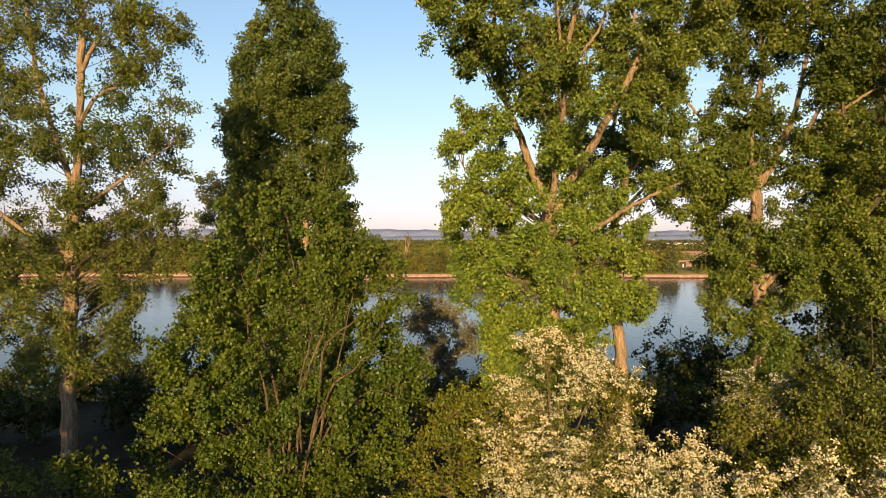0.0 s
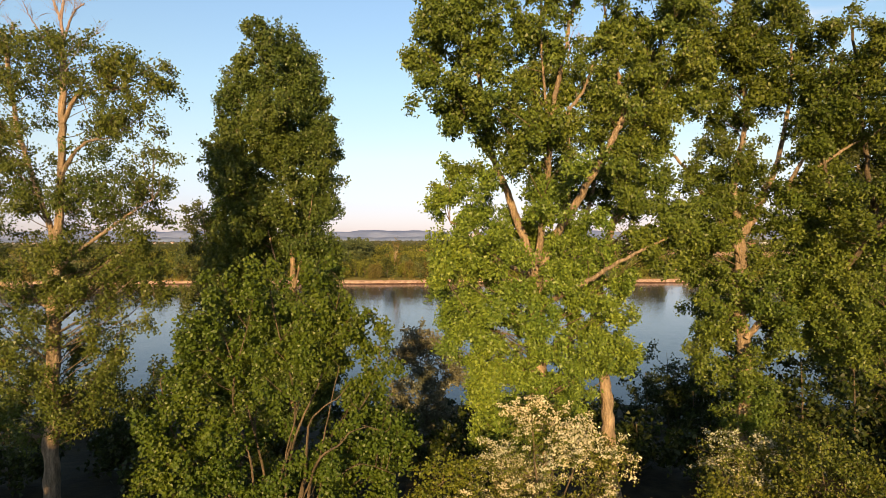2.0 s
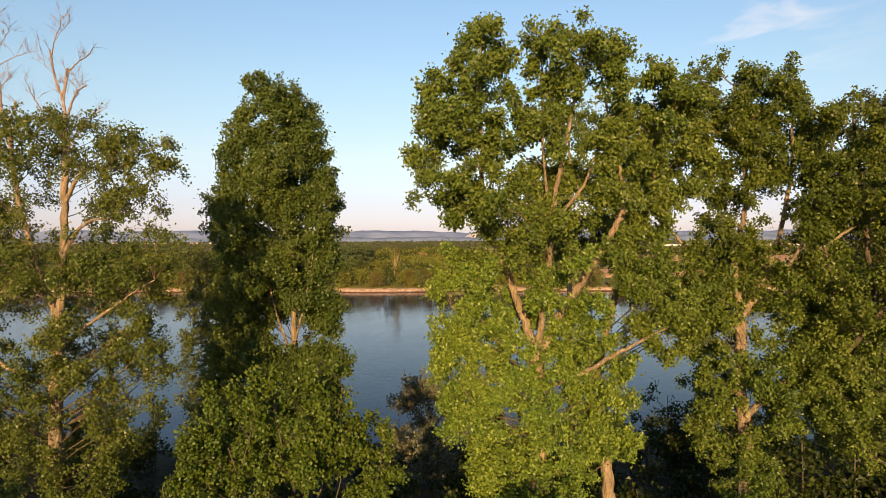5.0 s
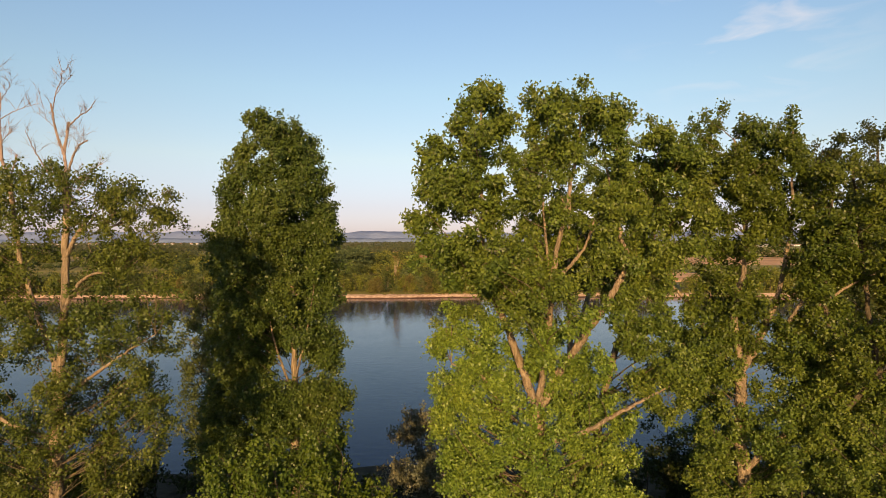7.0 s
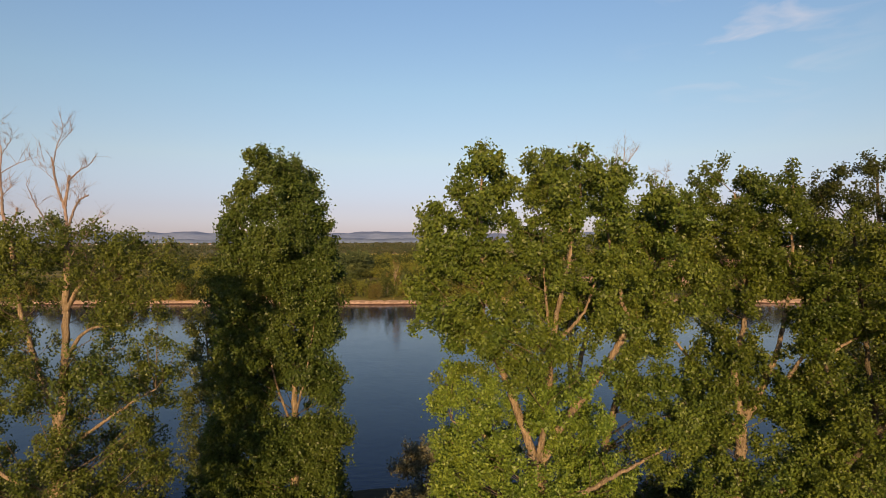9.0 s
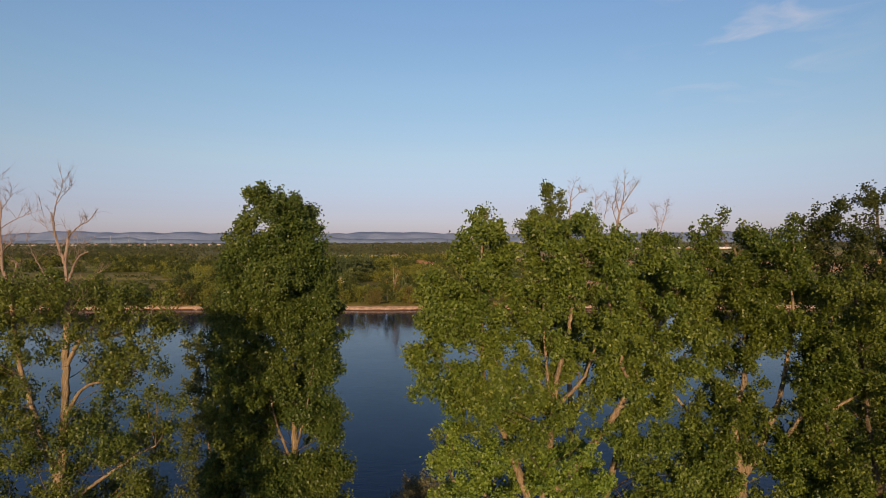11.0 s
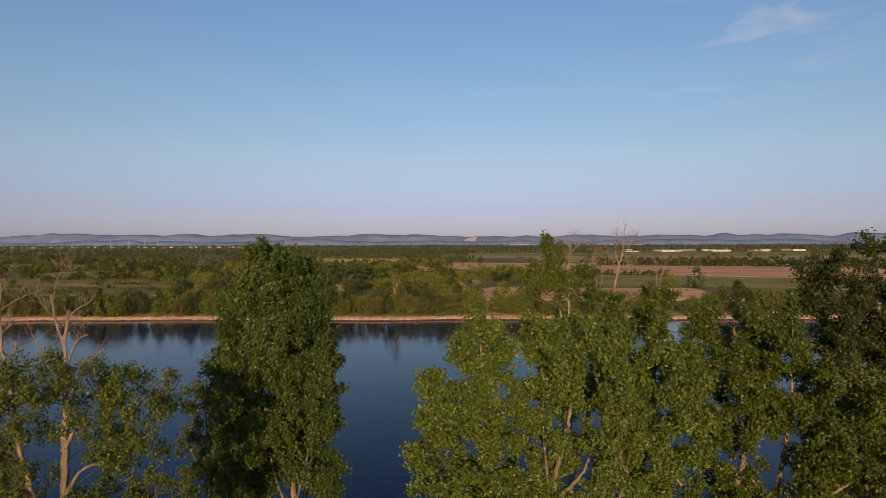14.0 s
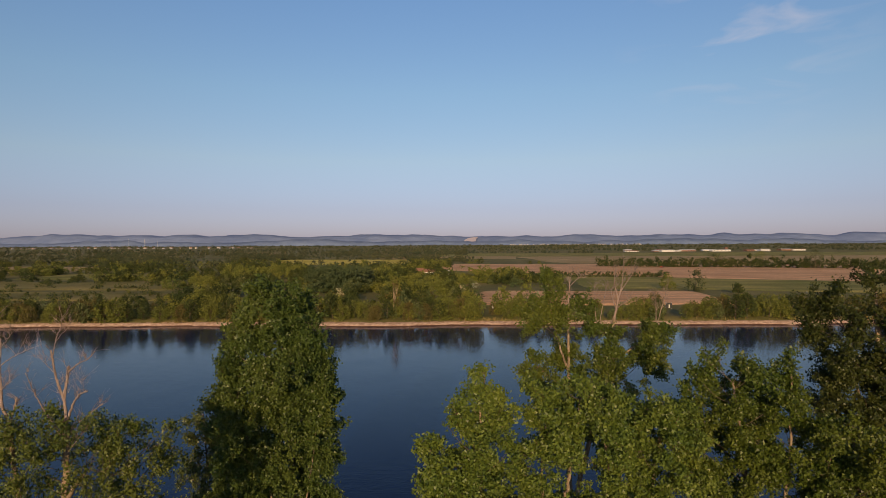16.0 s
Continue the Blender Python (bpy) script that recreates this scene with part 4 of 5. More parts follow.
# ---------------------------------------------------------------- near bushes
crown_c = [(14.9, -4.5, -3.7), (14.1, -5.8, -3.0), (13.5, -6.6, -2.5), (13.2, -6.8, -2.1), (12.7, -7.1, -1.7), (12.2, -7.4, -1.5), (11.5, -7.5, -1.6), (10.8, -7.8, -1.7), (10.1, -8.1, -1.0), (9.3, -8.2, -0.9), (8.8, -8.5, -1.5),
           (8.2, -8.5, -1.7), (7.6, -8.2, -1.7), (7.1, -8.9, -1.7), (6.4, -8.8, -1.9), (5.9, -8.5, -2.3), (5.0, -8.0, -3.0)]
lobes_c = masses(crown_c, 16.4, 1.7, 69, 0.5, 0.82, 0.6, -0.42, (), [(-4.2, 9.9, 0.4), (-3.3, 9.8, 0.25), (-3.7, 11.0, 0.3), (-3.4, 10.4, 0.25), (-4.6, 8.8, 0.1), (-6.6, 9.6, 0.1), (-5.6, 11.4, 0.1), (-2.4, 8.6, 0.1)], -0.12)
tree("maple_bush", "large many-stemmed maple bush in full leaf", (-4.7, 16.3, 4.8),
     [([(-4.8, 16.3, 4.6), (-4.9, 16.3, 7.5), (-5.4, 16.3, 9.9), (-6.1, 16.3, 12.1)], 0.05, 0.015)],
     [([(-4.7, 16.4, 4.6), (-4.5, 16.3, 8.0), (-4.3, 16.3, 10.9), (-4.8, 16.3, 13.5)], 0.045, 0.012),
      ([(-4.5, 16.2, 4.6), (-4.1, 16.1, 9.0), (-3.5, 16.0, 10.9), (-2.9, 16.0, 12.8)], 0.045, 0.012),
      ([(-4.3, 16.3, 4.6), (-3.8, 15.9, 8.3), (-2.6, 15.7, 9.7), (-1.5, 15.6, 9.6)], 0.04, 0.01),
      ([(-5.0, 16.3, 4.6), (-5.8, 16.2, 7.4), (-7.4, 16.1, 9.3), (-7.8, 16.1, 10.9)], 0.045, 0.012),
      ([(-4.4, 16.0, 4.6), (-3.9, 15.6, 7.6), (-3.2, 15.5, 9.2), (-2.7, 15.4, 11.4)], 0.045, 0.012),
      ([(-4.9, 16.0, 4.6), (-5.2, 15.7, 8.2), (-5.6, 15.5, 10.2), (-5.2, 15.6, 12.4)], 0.045, 0.012),
      ([(-4.2, 16.1, 4.6), (-3.4, 15.8, 7.2), (-3.0, 15.6, 8.8), (-2.2, 15.6, 10.2)], 0.04, 0.01),
      ([(-4.0, 15.8, 7.0), (-3.6, 15.3, 9.0), (-3.2, 15.1, 10.0), (-2.4, 15.0, 11.0)], 0.05, 0.01),
      ([(-3.8, 15.8, 7.0), (-3.2, 15.3, 8.9), (-2.6, 15.1, 9.6), (-1.9, 15.1, 9.9)], 0.045, 0.01),
      ([(-4.2, 15.8, 7.0), (-4.1, 15.3, 9.0), (-3.8, 15.1, 10.3), (-3.5, 15.1, 11.6)], 0.03, 0.01),
      ([(-3.7, 15.8, 7.2), (-2.9, 15.4, 8.4), (-2.2, 15.2, 8.9), (-1.2, 15.2, 8.6)], 0.03, 0.008)],
     lobes_c, MAPLE, BARK_GREY, leaf=0.098, sprays=25, per_knot=19, blade=4, sway=0.15, spread=0.1, shoot=0.34, rise=0.1, girth=0.1, seed=21, category="bush")

HAW = "flowering hawthorns"
lobes_d = [(2.5, 16.1, 10.1, 0.5), (3.2, 16.3, 9.6, 0.7), (1.8, 17, 8.4, 0.8), (3.9, 16.1, 9.3, 0.7), (4.6, 16.2, 8.9, 0.6), (2.5, 16.4, 7.7, 1.1), (4.2, 15.6, 7.8, 0.8), (0.9, 16.2, 7.6, 0.6), (1.9, 16.5, 6.2, 1.2), (4.2, 16.8, 5.9, 1.1), (2.9, 15.4, 7.2, 0.9)]
lobes_w2 = [(4.8, 14.8, 7.2, 0.7), (6.1, 15, 7.5, 0.5), (4.2, 15, 6.7, 0.6), (5.3, 14.4, 6.5, 0.9), (6, 14.2, 6.9, 0.5)]
lobes_w3 = [(8.5, 13.4, 7.6, 0.5), (7.9, 13.8, 7.1, 0.5), (9.6, 13.8, 7.1, 0.6), (6.9, 13.9, 7.3, 0.4), (8.2, 13.3, 6.6, 0.8), (9.8, 13.3, 7.1, 0.7), (6.6, 13.2, 6.8, 0.7)]
lobes_w4 = [(8.5, 16.8, 9, 0.5), (8.3, 17.5, 8.4, 0.4), (9.6, 17.5, 8.3, 0.7), (10.7, 17.8, 8.6, 0.6), (9, 17, 7.6, 0.8), (8.4, 17, 7.4, 0.7)]
lobes_w5 = [(-2.6, 13.0, 7.0, 0.4), (-2.2, 13.2, 6.8, 0.4), (-2.9, 13.1, 6.4, 0.5), (-2.4, 13.1, 5.9, 0.6)]
for k, (base, lobes, n) in enumerate([((2.7, 16.2, 4.8), lobes_d, 0.58), ((5.2, 14.8, 4.8), lobes_w2, 0.85), ((8.3, 13.6, 4.8), lobes_w3, 0.8), ((9.0, 17.2, 4.8), lobes_w4, 0.3), ((-2.5, 13.1, 4.8), lobes_w5, 0.4)]):
    b = np.array(base)
    stems = [([b + (0, 0, -0.2), b + (0.1, 0, 1.0), np.array(q[:3]) - (0, 0, 0.3)], 0.07, 0.015) for q in lobes[:4]]
    tree("hawthorn_bush", "hawthorn bush covered with cream white blossom", base, stems[:1], stems[1:], lobes, HEDGE, BARK_GREY,
         leaf=0.066, sprays=92, per_knot=7, blade=4, spread=0.08, shoot=0.72, rise=-0.12, shape=(1.1, 1.1, 0.95), girth=0.08, seed=31 + k, category="bush", group=HAW, blossom=n, bloom_mat=BLOSSOM_WHITE if k in (1, 2) else BLOSSOM)

lobes_k = masses([(10.3, 10.3, 10.9), (9.6, 9.4, 11.5), (9.0, 8.9, 12.2), (8.4, 7.4, 12.4), (7.5, 7.0, 12.4), (6.4, 7.1, 12.4), (5.4, 7.4, 12.2)], 15.6, 0.9, 70, 0.5, 0.8, 0.5, -0.5, reach=0.15)
lobes_e = [(-0.2, 16, 8.2, 0.7), (-0.8, 16.2, 7.4, 0.6), (0.1, 16.1, 6.8, 0.8), (-1.1, 16.1, 6.3, 0.7), (0.6, 16.1, 8.6, 0.5), (-0.5, 16.4, 5.4, 1)]
lobes_m = [(-9.4, 13.4, 7.3, 0.4), (-8.4, 13.7, 7.2, 0.4), (-7.5, 13.9, 7.1, 0.3), (-6.5, 13.2, 7.2, 0.4), (-10.8, 13.7, 7.4, 0.5), (-10.1, 13.6, 6.6, 0.6), (-8.8, 13.6, 6.5, 0.6), (-7.3, 13, 6.6, 0.6)]
for k, (base, lobes, mat, text) in enumerate([((10.4, 15.3, 4.8), lobes_k, HEDGE, "dense green hedge bush under the poplars"),
                                              ((-0.2, 16.2, 4.8), lobes_e, YELLOWISH, "yellow-green bush beside the hawthorn"),
                                              ((-8.6, 13.4, 4.8), lobes_m, MAPLE, "low scrubby hedge bush in front of the trees")]):
    b = np.array(base)
    stems = [([b + (0, 0, -0.2), b + (0.1, 0, 0.8), np.array(q[:3]) - (0, 0, 0.3)], 0.05, 0.012) for q in lobes[:4]]
    tree("hedge_bush", text, base, stems[:1], stems[1:], lobes, mat, BARK_GREY, leaf=0.08, sprays=52, per_knot=9, blade=4, spread=0.09, shoot=0.55, girth=0.06, seed=41 + k, category="bush")

lobes_n = [(-1.5, 35.4, 8.8, 1), (-2.4, 36.3, 7.8, 0.9), (-0.3, 35.7, 8.2, 0.9), (-0.8, 35.4, 6.2, 1.4), (0.9, 36, 6.8, 0.9), (-2.9, 36, 5.4, 1), (-0.5, 36, 4, 1.4)]
tree("willow_bush", "grey-green willow bush beside the water", (-0.9, 36, 2.4),
     [([(-0.9, 36, 2.2), (-1.1, 36, 5), (-1.5, 36, 8)], 0.1, 0.02)], [([(-0.8, 36, 2.2), (0, 36, 5), (0.2, 36, 7.6)], 0.08, 0.02)],
     lobes_n, WILLOW, BARK_GREY, leaf=0.14, sprays=24, per_knot=12, spread=0.15, shoot=0.9, rise=0.8, girth=0.08, seed=51, category="bush")

# ---------------------------------------------------------------- scrub on the near bank
rng = np.random.default_rng(7)


def scrub(name, label, x, y, height, wide, mat, seed, leaf=0.19, group="scrub on the bank", sprays=8):
    r = np.random.default_rng(seed)
    z = land(x, y)
    lobes = [(x + r.uniform(-1, 1) * wide * 0.6, y + r.uniform(-1, 1) * wide * 0.4, z + height * h, wide * q) for h, q in ((0.25, 0.5), (0.3, 0.5), (0.5, 0.45), (0.65, 0.35), (0.82, 0.25))]
    stems = [([(x, y, z - 0.2), (x + 0.1, y, z + height * 0.4), (x, y, z + height * 0.85)], 0.06, 0.015)]
    return tree(name, label, (x, y, z), stems, [], lobes, mat, BARK_GREY, leaf=leaf, sprays=sprays, per_knot=10, spread=0.18, shoot=0.9, girth=0.06, seed=seed, category="bush", group=group)


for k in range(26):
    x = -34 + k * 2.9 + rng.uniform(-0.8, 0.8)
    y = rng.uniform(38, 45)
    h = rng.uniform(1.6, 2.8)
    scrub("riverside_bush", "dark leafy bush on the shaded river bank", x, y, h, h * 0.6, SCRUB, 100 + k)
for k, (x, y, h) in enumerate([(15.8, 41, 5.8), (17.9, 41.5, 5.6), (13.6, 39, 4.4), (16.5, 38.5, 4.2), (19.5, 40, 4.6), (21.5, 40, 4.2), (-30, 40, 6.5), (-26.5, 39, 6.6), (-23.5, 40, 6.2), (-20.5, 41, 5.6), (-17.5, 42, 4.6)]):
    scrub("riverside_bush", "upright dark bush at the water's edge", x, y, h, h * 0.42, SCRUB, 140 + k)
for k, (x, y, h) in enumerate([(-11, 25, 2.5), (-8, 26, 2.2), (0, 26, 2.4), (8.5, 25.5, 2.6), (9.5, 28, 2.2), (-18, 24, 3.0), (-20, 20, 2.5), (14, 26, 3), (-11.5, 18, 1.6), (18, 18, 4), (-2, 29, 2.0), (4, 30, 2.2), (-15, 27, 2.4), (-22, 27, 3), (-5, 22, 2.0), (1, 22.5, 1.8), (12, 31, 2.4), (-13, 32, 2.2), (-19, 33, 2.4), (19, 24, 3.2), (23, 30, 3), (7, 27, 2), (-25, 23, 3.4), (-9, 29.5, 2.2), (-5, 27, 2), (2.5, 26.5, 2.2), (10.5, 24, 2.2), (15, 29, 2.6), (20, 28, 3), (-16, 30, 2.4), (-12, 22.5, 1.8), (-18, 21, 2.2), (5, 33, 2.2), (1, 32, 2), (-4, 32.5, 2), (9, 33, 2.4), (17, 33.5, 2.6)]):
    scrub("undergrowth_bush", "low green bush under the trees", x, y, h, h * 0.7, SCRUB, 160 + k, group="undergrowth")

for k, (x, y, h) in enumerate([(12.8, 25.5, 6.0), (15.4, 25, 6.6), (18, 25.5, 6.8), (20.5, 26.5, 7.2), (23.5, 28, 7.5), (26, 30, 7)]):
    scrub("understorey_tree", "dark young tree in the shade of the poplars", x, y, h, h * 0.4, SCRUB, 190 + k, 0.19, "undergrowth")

# trees on the landward side, whose shade lies on the ground under the poplars
for k, (x, h) in enumerate([(-25.5, 12.2), (-23, 12.6), (-20.5, 12.8), (-18, 13), (-15.5, 12.2), (-13.2, 11.0), (-11.3, 9.8)]):
    scrub("shade_tree", "leafy tree on the landward side of the bank", x, -13 + (k % 2) * 2, h, h * 0.36, SCRUB, 180 + k, 0.9, "trees behind", 4)

# ---------------------------------------------------------------- the far bank
sg = Geo()
xs = np.arange(-330, 331, 1.5)
prof = [(FAR_SHORE - 0.1, 0.0), (FAR_SHORE + 0.4, 0.3), (FAR_SHORE + 0.9, 0.55), (FAR_SHORE + 1.6, 0.8), (FAR_SHORE + 2.4, 0.95), (FAR_SHORE + 3.4, 1.0)]
bank = np.array([[(x, y + 1.2 * math.sin(x * 0.045) + 0.8 * math.sin(x * 0.13 + 1) + 0.5 * noise.noise((x * 0.2, y, 0)), z + 0.3 * noise.noise((x * 0.6, y * 2.0, 4)) + 0.14) for x in xs] for y, z in prof])
i, j = np.meshgrid(np.arange(len(prof) - 1), np.arange(len(xs) - 1), indexing="ij")
w = len(xs)
sg.add(bank, np.stack([i * w + j, i * w + j + 1, (i + 1) * w + j + 1, (i + 1) * w + j], -1))
stone = tagged(new("shore", sg.mesh("shore", smooth=True)), "pinkish stone and gravel river bank in low sun", "river bank", kind="structure")
stone.data.materials.append(GRAVEL)
# the dark wet edge of the stones
wet = np.array([[(x, y + 1.2 * math.sin(x * 0.045) + 0.8 * math.sin(x * 0.13 + 1) + 0.3 * noise.noise((x * 0.3, y, 0)), z + 0.12 * noise.noise((x * 0.7, y * 2.0, 8))) for x in xs] for y, z in ((FAR_SHORE - 3, -0.5), (FAR_SHORE - 0.5, 0.06), (FAR_SHORE - 0.2, 0.26), (FAR_SHORE + 0.5, 0.3))])
i, j = np.meshgrid(np.arange(3), np.arange(w - 1), indexing="ij")
sg = Geo()
sg.add(wet, np.stack([i * w + j, i * w + j + 1, (i + 1) * w + j + 1, (i + 1) * w + j], -1))
wet_edge = tagged(new("shore_edge", sg.mesh("shore_edge", smooth=True)), "dark wet stones at the water line", "river bank", kind="structure")
wet_edge.data.materials.append(WET)


def far_crown(g, x, y, z, h, wide, n, size, r, lean=0.0):
    """The leaves of a distant tree: clumps heaped into an uneven crown that reaches low."""
    k = max(7, n // 12)
    t = r.uniform(0.04, 1, k)
    out = wide * 0.5 * (0.72 + 0.4 * np.sin(t * 2.6)) * np.sqrt(np.maximum(0.03, 1 - t ** 2.6)) * r.uniform(0.25, 1, k) ** 0.5
    w = r.uniform(0, 6.283, k)
    c = np.stack([x + out * np.cos(w), y + out * np.sin(w), z + t * h * r.uniform(0.82, 1.0, k)], 1)
    idx = r.integers(0, k, n)
    at = c[idx] + r.standard_normal((n, 3)) * wide * 0.08
    at[:, 2] = np.maximum(at[:, 2], z + 0.1)
    leaves(g, at, size, r, 0.1, 0.5)


def far_tree(name, label, h, wide, n, size, mat, seed, category="bush", bark=None):
    """A tree of the far bank, to be copied: built at the origin."""
    r = np.random.default_rng(seed)
    root = tagged(new(name), label, category)
    g = Geo()
    tube(g, spline([(0, 0, -0.3), (0.1, 0, h * 0.4), (0, 0.1, h * 0.85)], 5), 0.02 * h, 0.02, 6, r)
    for k in range(5):
        w = r.uniform(0, 6.28)
        tube(g, spline([(0.05, 0, h * 0.25), (math.cos(w) * wide * 0.2, math.sin(w) * wide * 0.2, h * 0.5), (math.cos(w) * wide * 0.38, math.sin(w) * wide * 0.38, h * 0.75)], 4), 0.01 * h, 0.015, 5, r)
    part("trunk", g, bark or BARK_GREY, root)
    g = Geo(3)
    far_crown(g, 0, 0, 0, h, wide, int(n * 0.92), size * 1.04, r)
    part("crown", g, mat, root)
    return root


FARSIDE = "shrubs along the far bank"
kinds = [far_tree("bank_shrub", "leafy green shrub along the far bank", 8.5, 7.2, 900, 0.5, FAR_GREEN, 201),
         far_tree("bank_shrub", "leafy green shrub along the far bank", 7.0, 5.5, 650, 0.58, FAR_GREEN, 202),
         far_tree("bank_shrub", "grey-green willow shrub along the far bank", 7.0, 5.6, 650, 0.55, FAR_GREY, 203),
         far_tree("bank_shrub", "dark green shrub along the far bank", 9.0, 6.4, 800, 0.5, FAR_DARK, 204),
         far_tree("bank_shrub", "olive brown budding shrub along the far bank", 8.0, 6.2, 760, 0.48, FAR_BROWN, 205)]
for q in kinds:
    tagged(q, group=FARSIDE)
used = set()
for k in range(270):
    x = -250 + k * 1.85 + rng.uniform(-1.5, 1.5)
    y = FAR_SHORE + 3.7 + rng.uniform(0, 1) ** 1.5 * 11
    s = rng.uniform(0.65, 1.0) * (1 + 0.3 * noise.noise((x * 0.06, 0, 5)))
    if 0.37 < x / y < 0.41 or 0.068 < x / y < 0.085:
        continue
    which = int(rng.choice(5, p=[0.3, 0.18, 0.14, 0.18, 0.2]))
    if 15 < x < 70:
        s *= 0.82 if rng.uniform() < 0.5 else 1.0
    if x > 88:
        s *= 1.08
    m = Matrix.Translation((x, y, land(x, y))) @ Matrix.Rotation(rng.uniform(0, 6.28), 4, "Z")
    q = kinds[which]
    if which not in used:
        used.add(which)
        q.matrix_basis = m
    else:
        q = copy_thing(q, m)
    q.scale = (s, s, s)

# tall thin tree standing out of the bank shrubs
tall = far_tree("bank_tree", "tall thin tree with pale trunk on the far bank", 16.5, 5.5, 330, 0.45, FAR_BROWN, 211, "tree", BARK)
tall.location = (-18.2, FAR_SHORE + 8, 1.7)

# reeds at the top of the stones
g = Geo()
n = 4000
at = np.stack([rng.uniform(-300, 300, n), FAR_SHORE + 2.6 + rng.uniform(0, 4, n) ** 1.0, np.full(n, 1.0)], 1)
h = rng.uniform(0.4, 1.3, n) * (0.4 + 0.9 * np.abs(np.sin(at[:, 0] * 0.11) * np.sin(at[:, 0] * 0.037 + 1)))
dx = rng.uniform(-0.35, 0.35, n)
b = rng.uniform(0.06, 0.16, n)
top = at + np.stack([dx, rng.uniform(-0.2, 0.2, n), h], 1)
off = np.stack([b, np.zeros(n), np.zeros(n)], 1)
g.add(np.stack([at - off, at + off, top + off * 0.2, top - off * 0.2], 1), np.arange(n * 4).reshape(n, 4))
reeds = tagged(new("reeds", g.mesh("reeds")), "dry straw-coloured reeds above the stones", "reeds", kind="stuff")
reeds.data.materials.append(REED)

# ---------------------------------------------------------------- fields of the plain
patch("field", "bare reddish brown field behind the shrubs", [(16, 258), (128, 255), (132, 318), (26, 328)], SOIL)
patch("field", "green crop field on the plain", [(100, 350), (290, 296), (318, 378), (108, 470)], CROP, PLAIN + 0.5)
patch("field", "long bare brown field on the plain", [(20, 590), (300, 385), (470, 690), (-33, 780)], SOIL)
patch("field", "yellow flowering rape field on the plain", [(-225, 800), (-50, 790), (-60, 1000), (-280, 1040)], RAPE)
patch("field", "pale green meadow among the woods", [(-345, 470), (-235, 455), (-225, 520), (-345, 545)], CROP)
patch("field", "pale rough meadow behind the bank", [(-260, 290), (-120, 280), (-130, 320), (-300, 340)], HAY)
patch("field", "pale rough meadow among the hedges", [(-340, 360), (-170, 350), (-180, 410), (-360, 430)], HAY)
patch("field", "green meadow among the woods", [(-330, 760), (-230, 750), (-260, 930), (-380, 960)], CROP)
patch("field", "bare brown field among the woods", [(-520, 590), (-380, 580), (-440, 720), (-600, 740)], STUBBLE)
patch("field", "pale dry field far out on the plain", [(200, 800), (900, 760), (1250, 1150), (200, 1200)], STUBBLE)
patch("field", "green field far out on the plain", [(60, 1260), (1300, 1220), (1700, 1600), (60, 1640)], CROP)
patch("field", "dry field far out on the plain", [(-100, 1050), (120, 1040), (140, 1240), (-120, 1250)], STUBBLE)
patch("field", "pale field near the horizon", [(-1500, 1900), (-500, 1850), (-600, 2300), (-1800, 2350)], STUBBLE)


# ---------------------------------------------------------------- woods of the plain
def wood(name, label, spots, mat, n, size, seed):
    r = np.random.default_rng(seed)
    g = Geo(3)
    for x, y, h, wide in spots:
        far_crown(g, x, y, PLAIN + max(0.0, (y - 1900) * 19 / 2450), h, wide, int(n * 1.6), size * 0.85, r)
    ob = tagged(new(name, g.mesh(name)), label, "trees", kind="stuff")
    ob.data.materials.append(mat)


def open_land(x, y):
    """Fields and meadows, where no wood grows."""
    if -345 < x < -225 and 450 < y < 545 or -380 < x < -230 and 750 < y < 960 or -260 < x < -60 and 825 < y < 1000:
        return True
    if -300 < x < -120 and 250 < y < 350 or -360 < x < -170 and 350 < y < 430 or -600 < x < -380 and 580 < y < 740:
        return True
    if -32 < x < 18 and 478 < y < 525:
        return True
    if 660 < y < 1000 and -0.28 * y < x < -0.06 * y:
        return True
    if x > 430 and 1640 < y < 2000 or x < -0.28 * y and 2600 < y < 3200:
        return True
    return x > 16 and 250 < y < 350 or x > 95 and 330 < y < 460 or x > 10 and 445 < y < 800 - 0.42 * x or x > 60 and 760 < y < 1640


def scatter(count, left, right, y0, y1, h0, h1, r, thin=-0.05, coarse=0.015):
    """Trees in clumps between two sides, which widen with the distance."""
    out = []
    for _ in range(count * 30):
        y = r.uniform(y0, y1)
        x = r.uniform(left, right) * y
        if len(out) < count and not open_land(x, y) and noise.noise((x * coarse, y * coarse * 0.6, 2)) > thin:
            h = r.uniform(h0, h1) * (0.8 + 0.5 * noise.noise((x * 0.03, y * 0.03, 6)))
            out.append((x, y, h, h * r.uniform(0.8, 1.3)))
    return out


wood("near_wood", "mixed green trees and scrub behind the far bank", scatter(220, -0.5, 0.06, 222, 420, 4, 9, rng), FAR_GREEN, 230, 0.72, 301)
wood("near_wood", "grey-green willows behind the far bank", scatter(70, -1.0, 0.2, 226, 420, 4, 8, rng, -0.3), FAR_GREY, 210, 0.66, 302)
wood("near_wood", "dark thicket trees behind the far bank", scatter(200, -1.0, 0.1, 226, 460, 4, 9, rng, -0.1, 0.022), FAR_DARK, 230, 0.72, 310)
wood("mid_wood", "green woods out on the plain", scatter(520, -1.0, 0.2, 420, 800, 6, 11, rng, -0.06), FAR_GREEN, 95, 1.15, 303)
wood("mid_wood", "dark woods out on the plain", scatter(560, -1.0, 0.2, 380, 800, 7, 12, rng, -0.06, 0.012), FAR_DARK, 95, 1.2, 304)
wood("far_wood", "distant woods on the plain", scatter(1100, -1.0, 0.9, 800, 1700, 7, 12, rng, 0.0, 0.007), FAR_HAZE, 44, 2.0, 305)
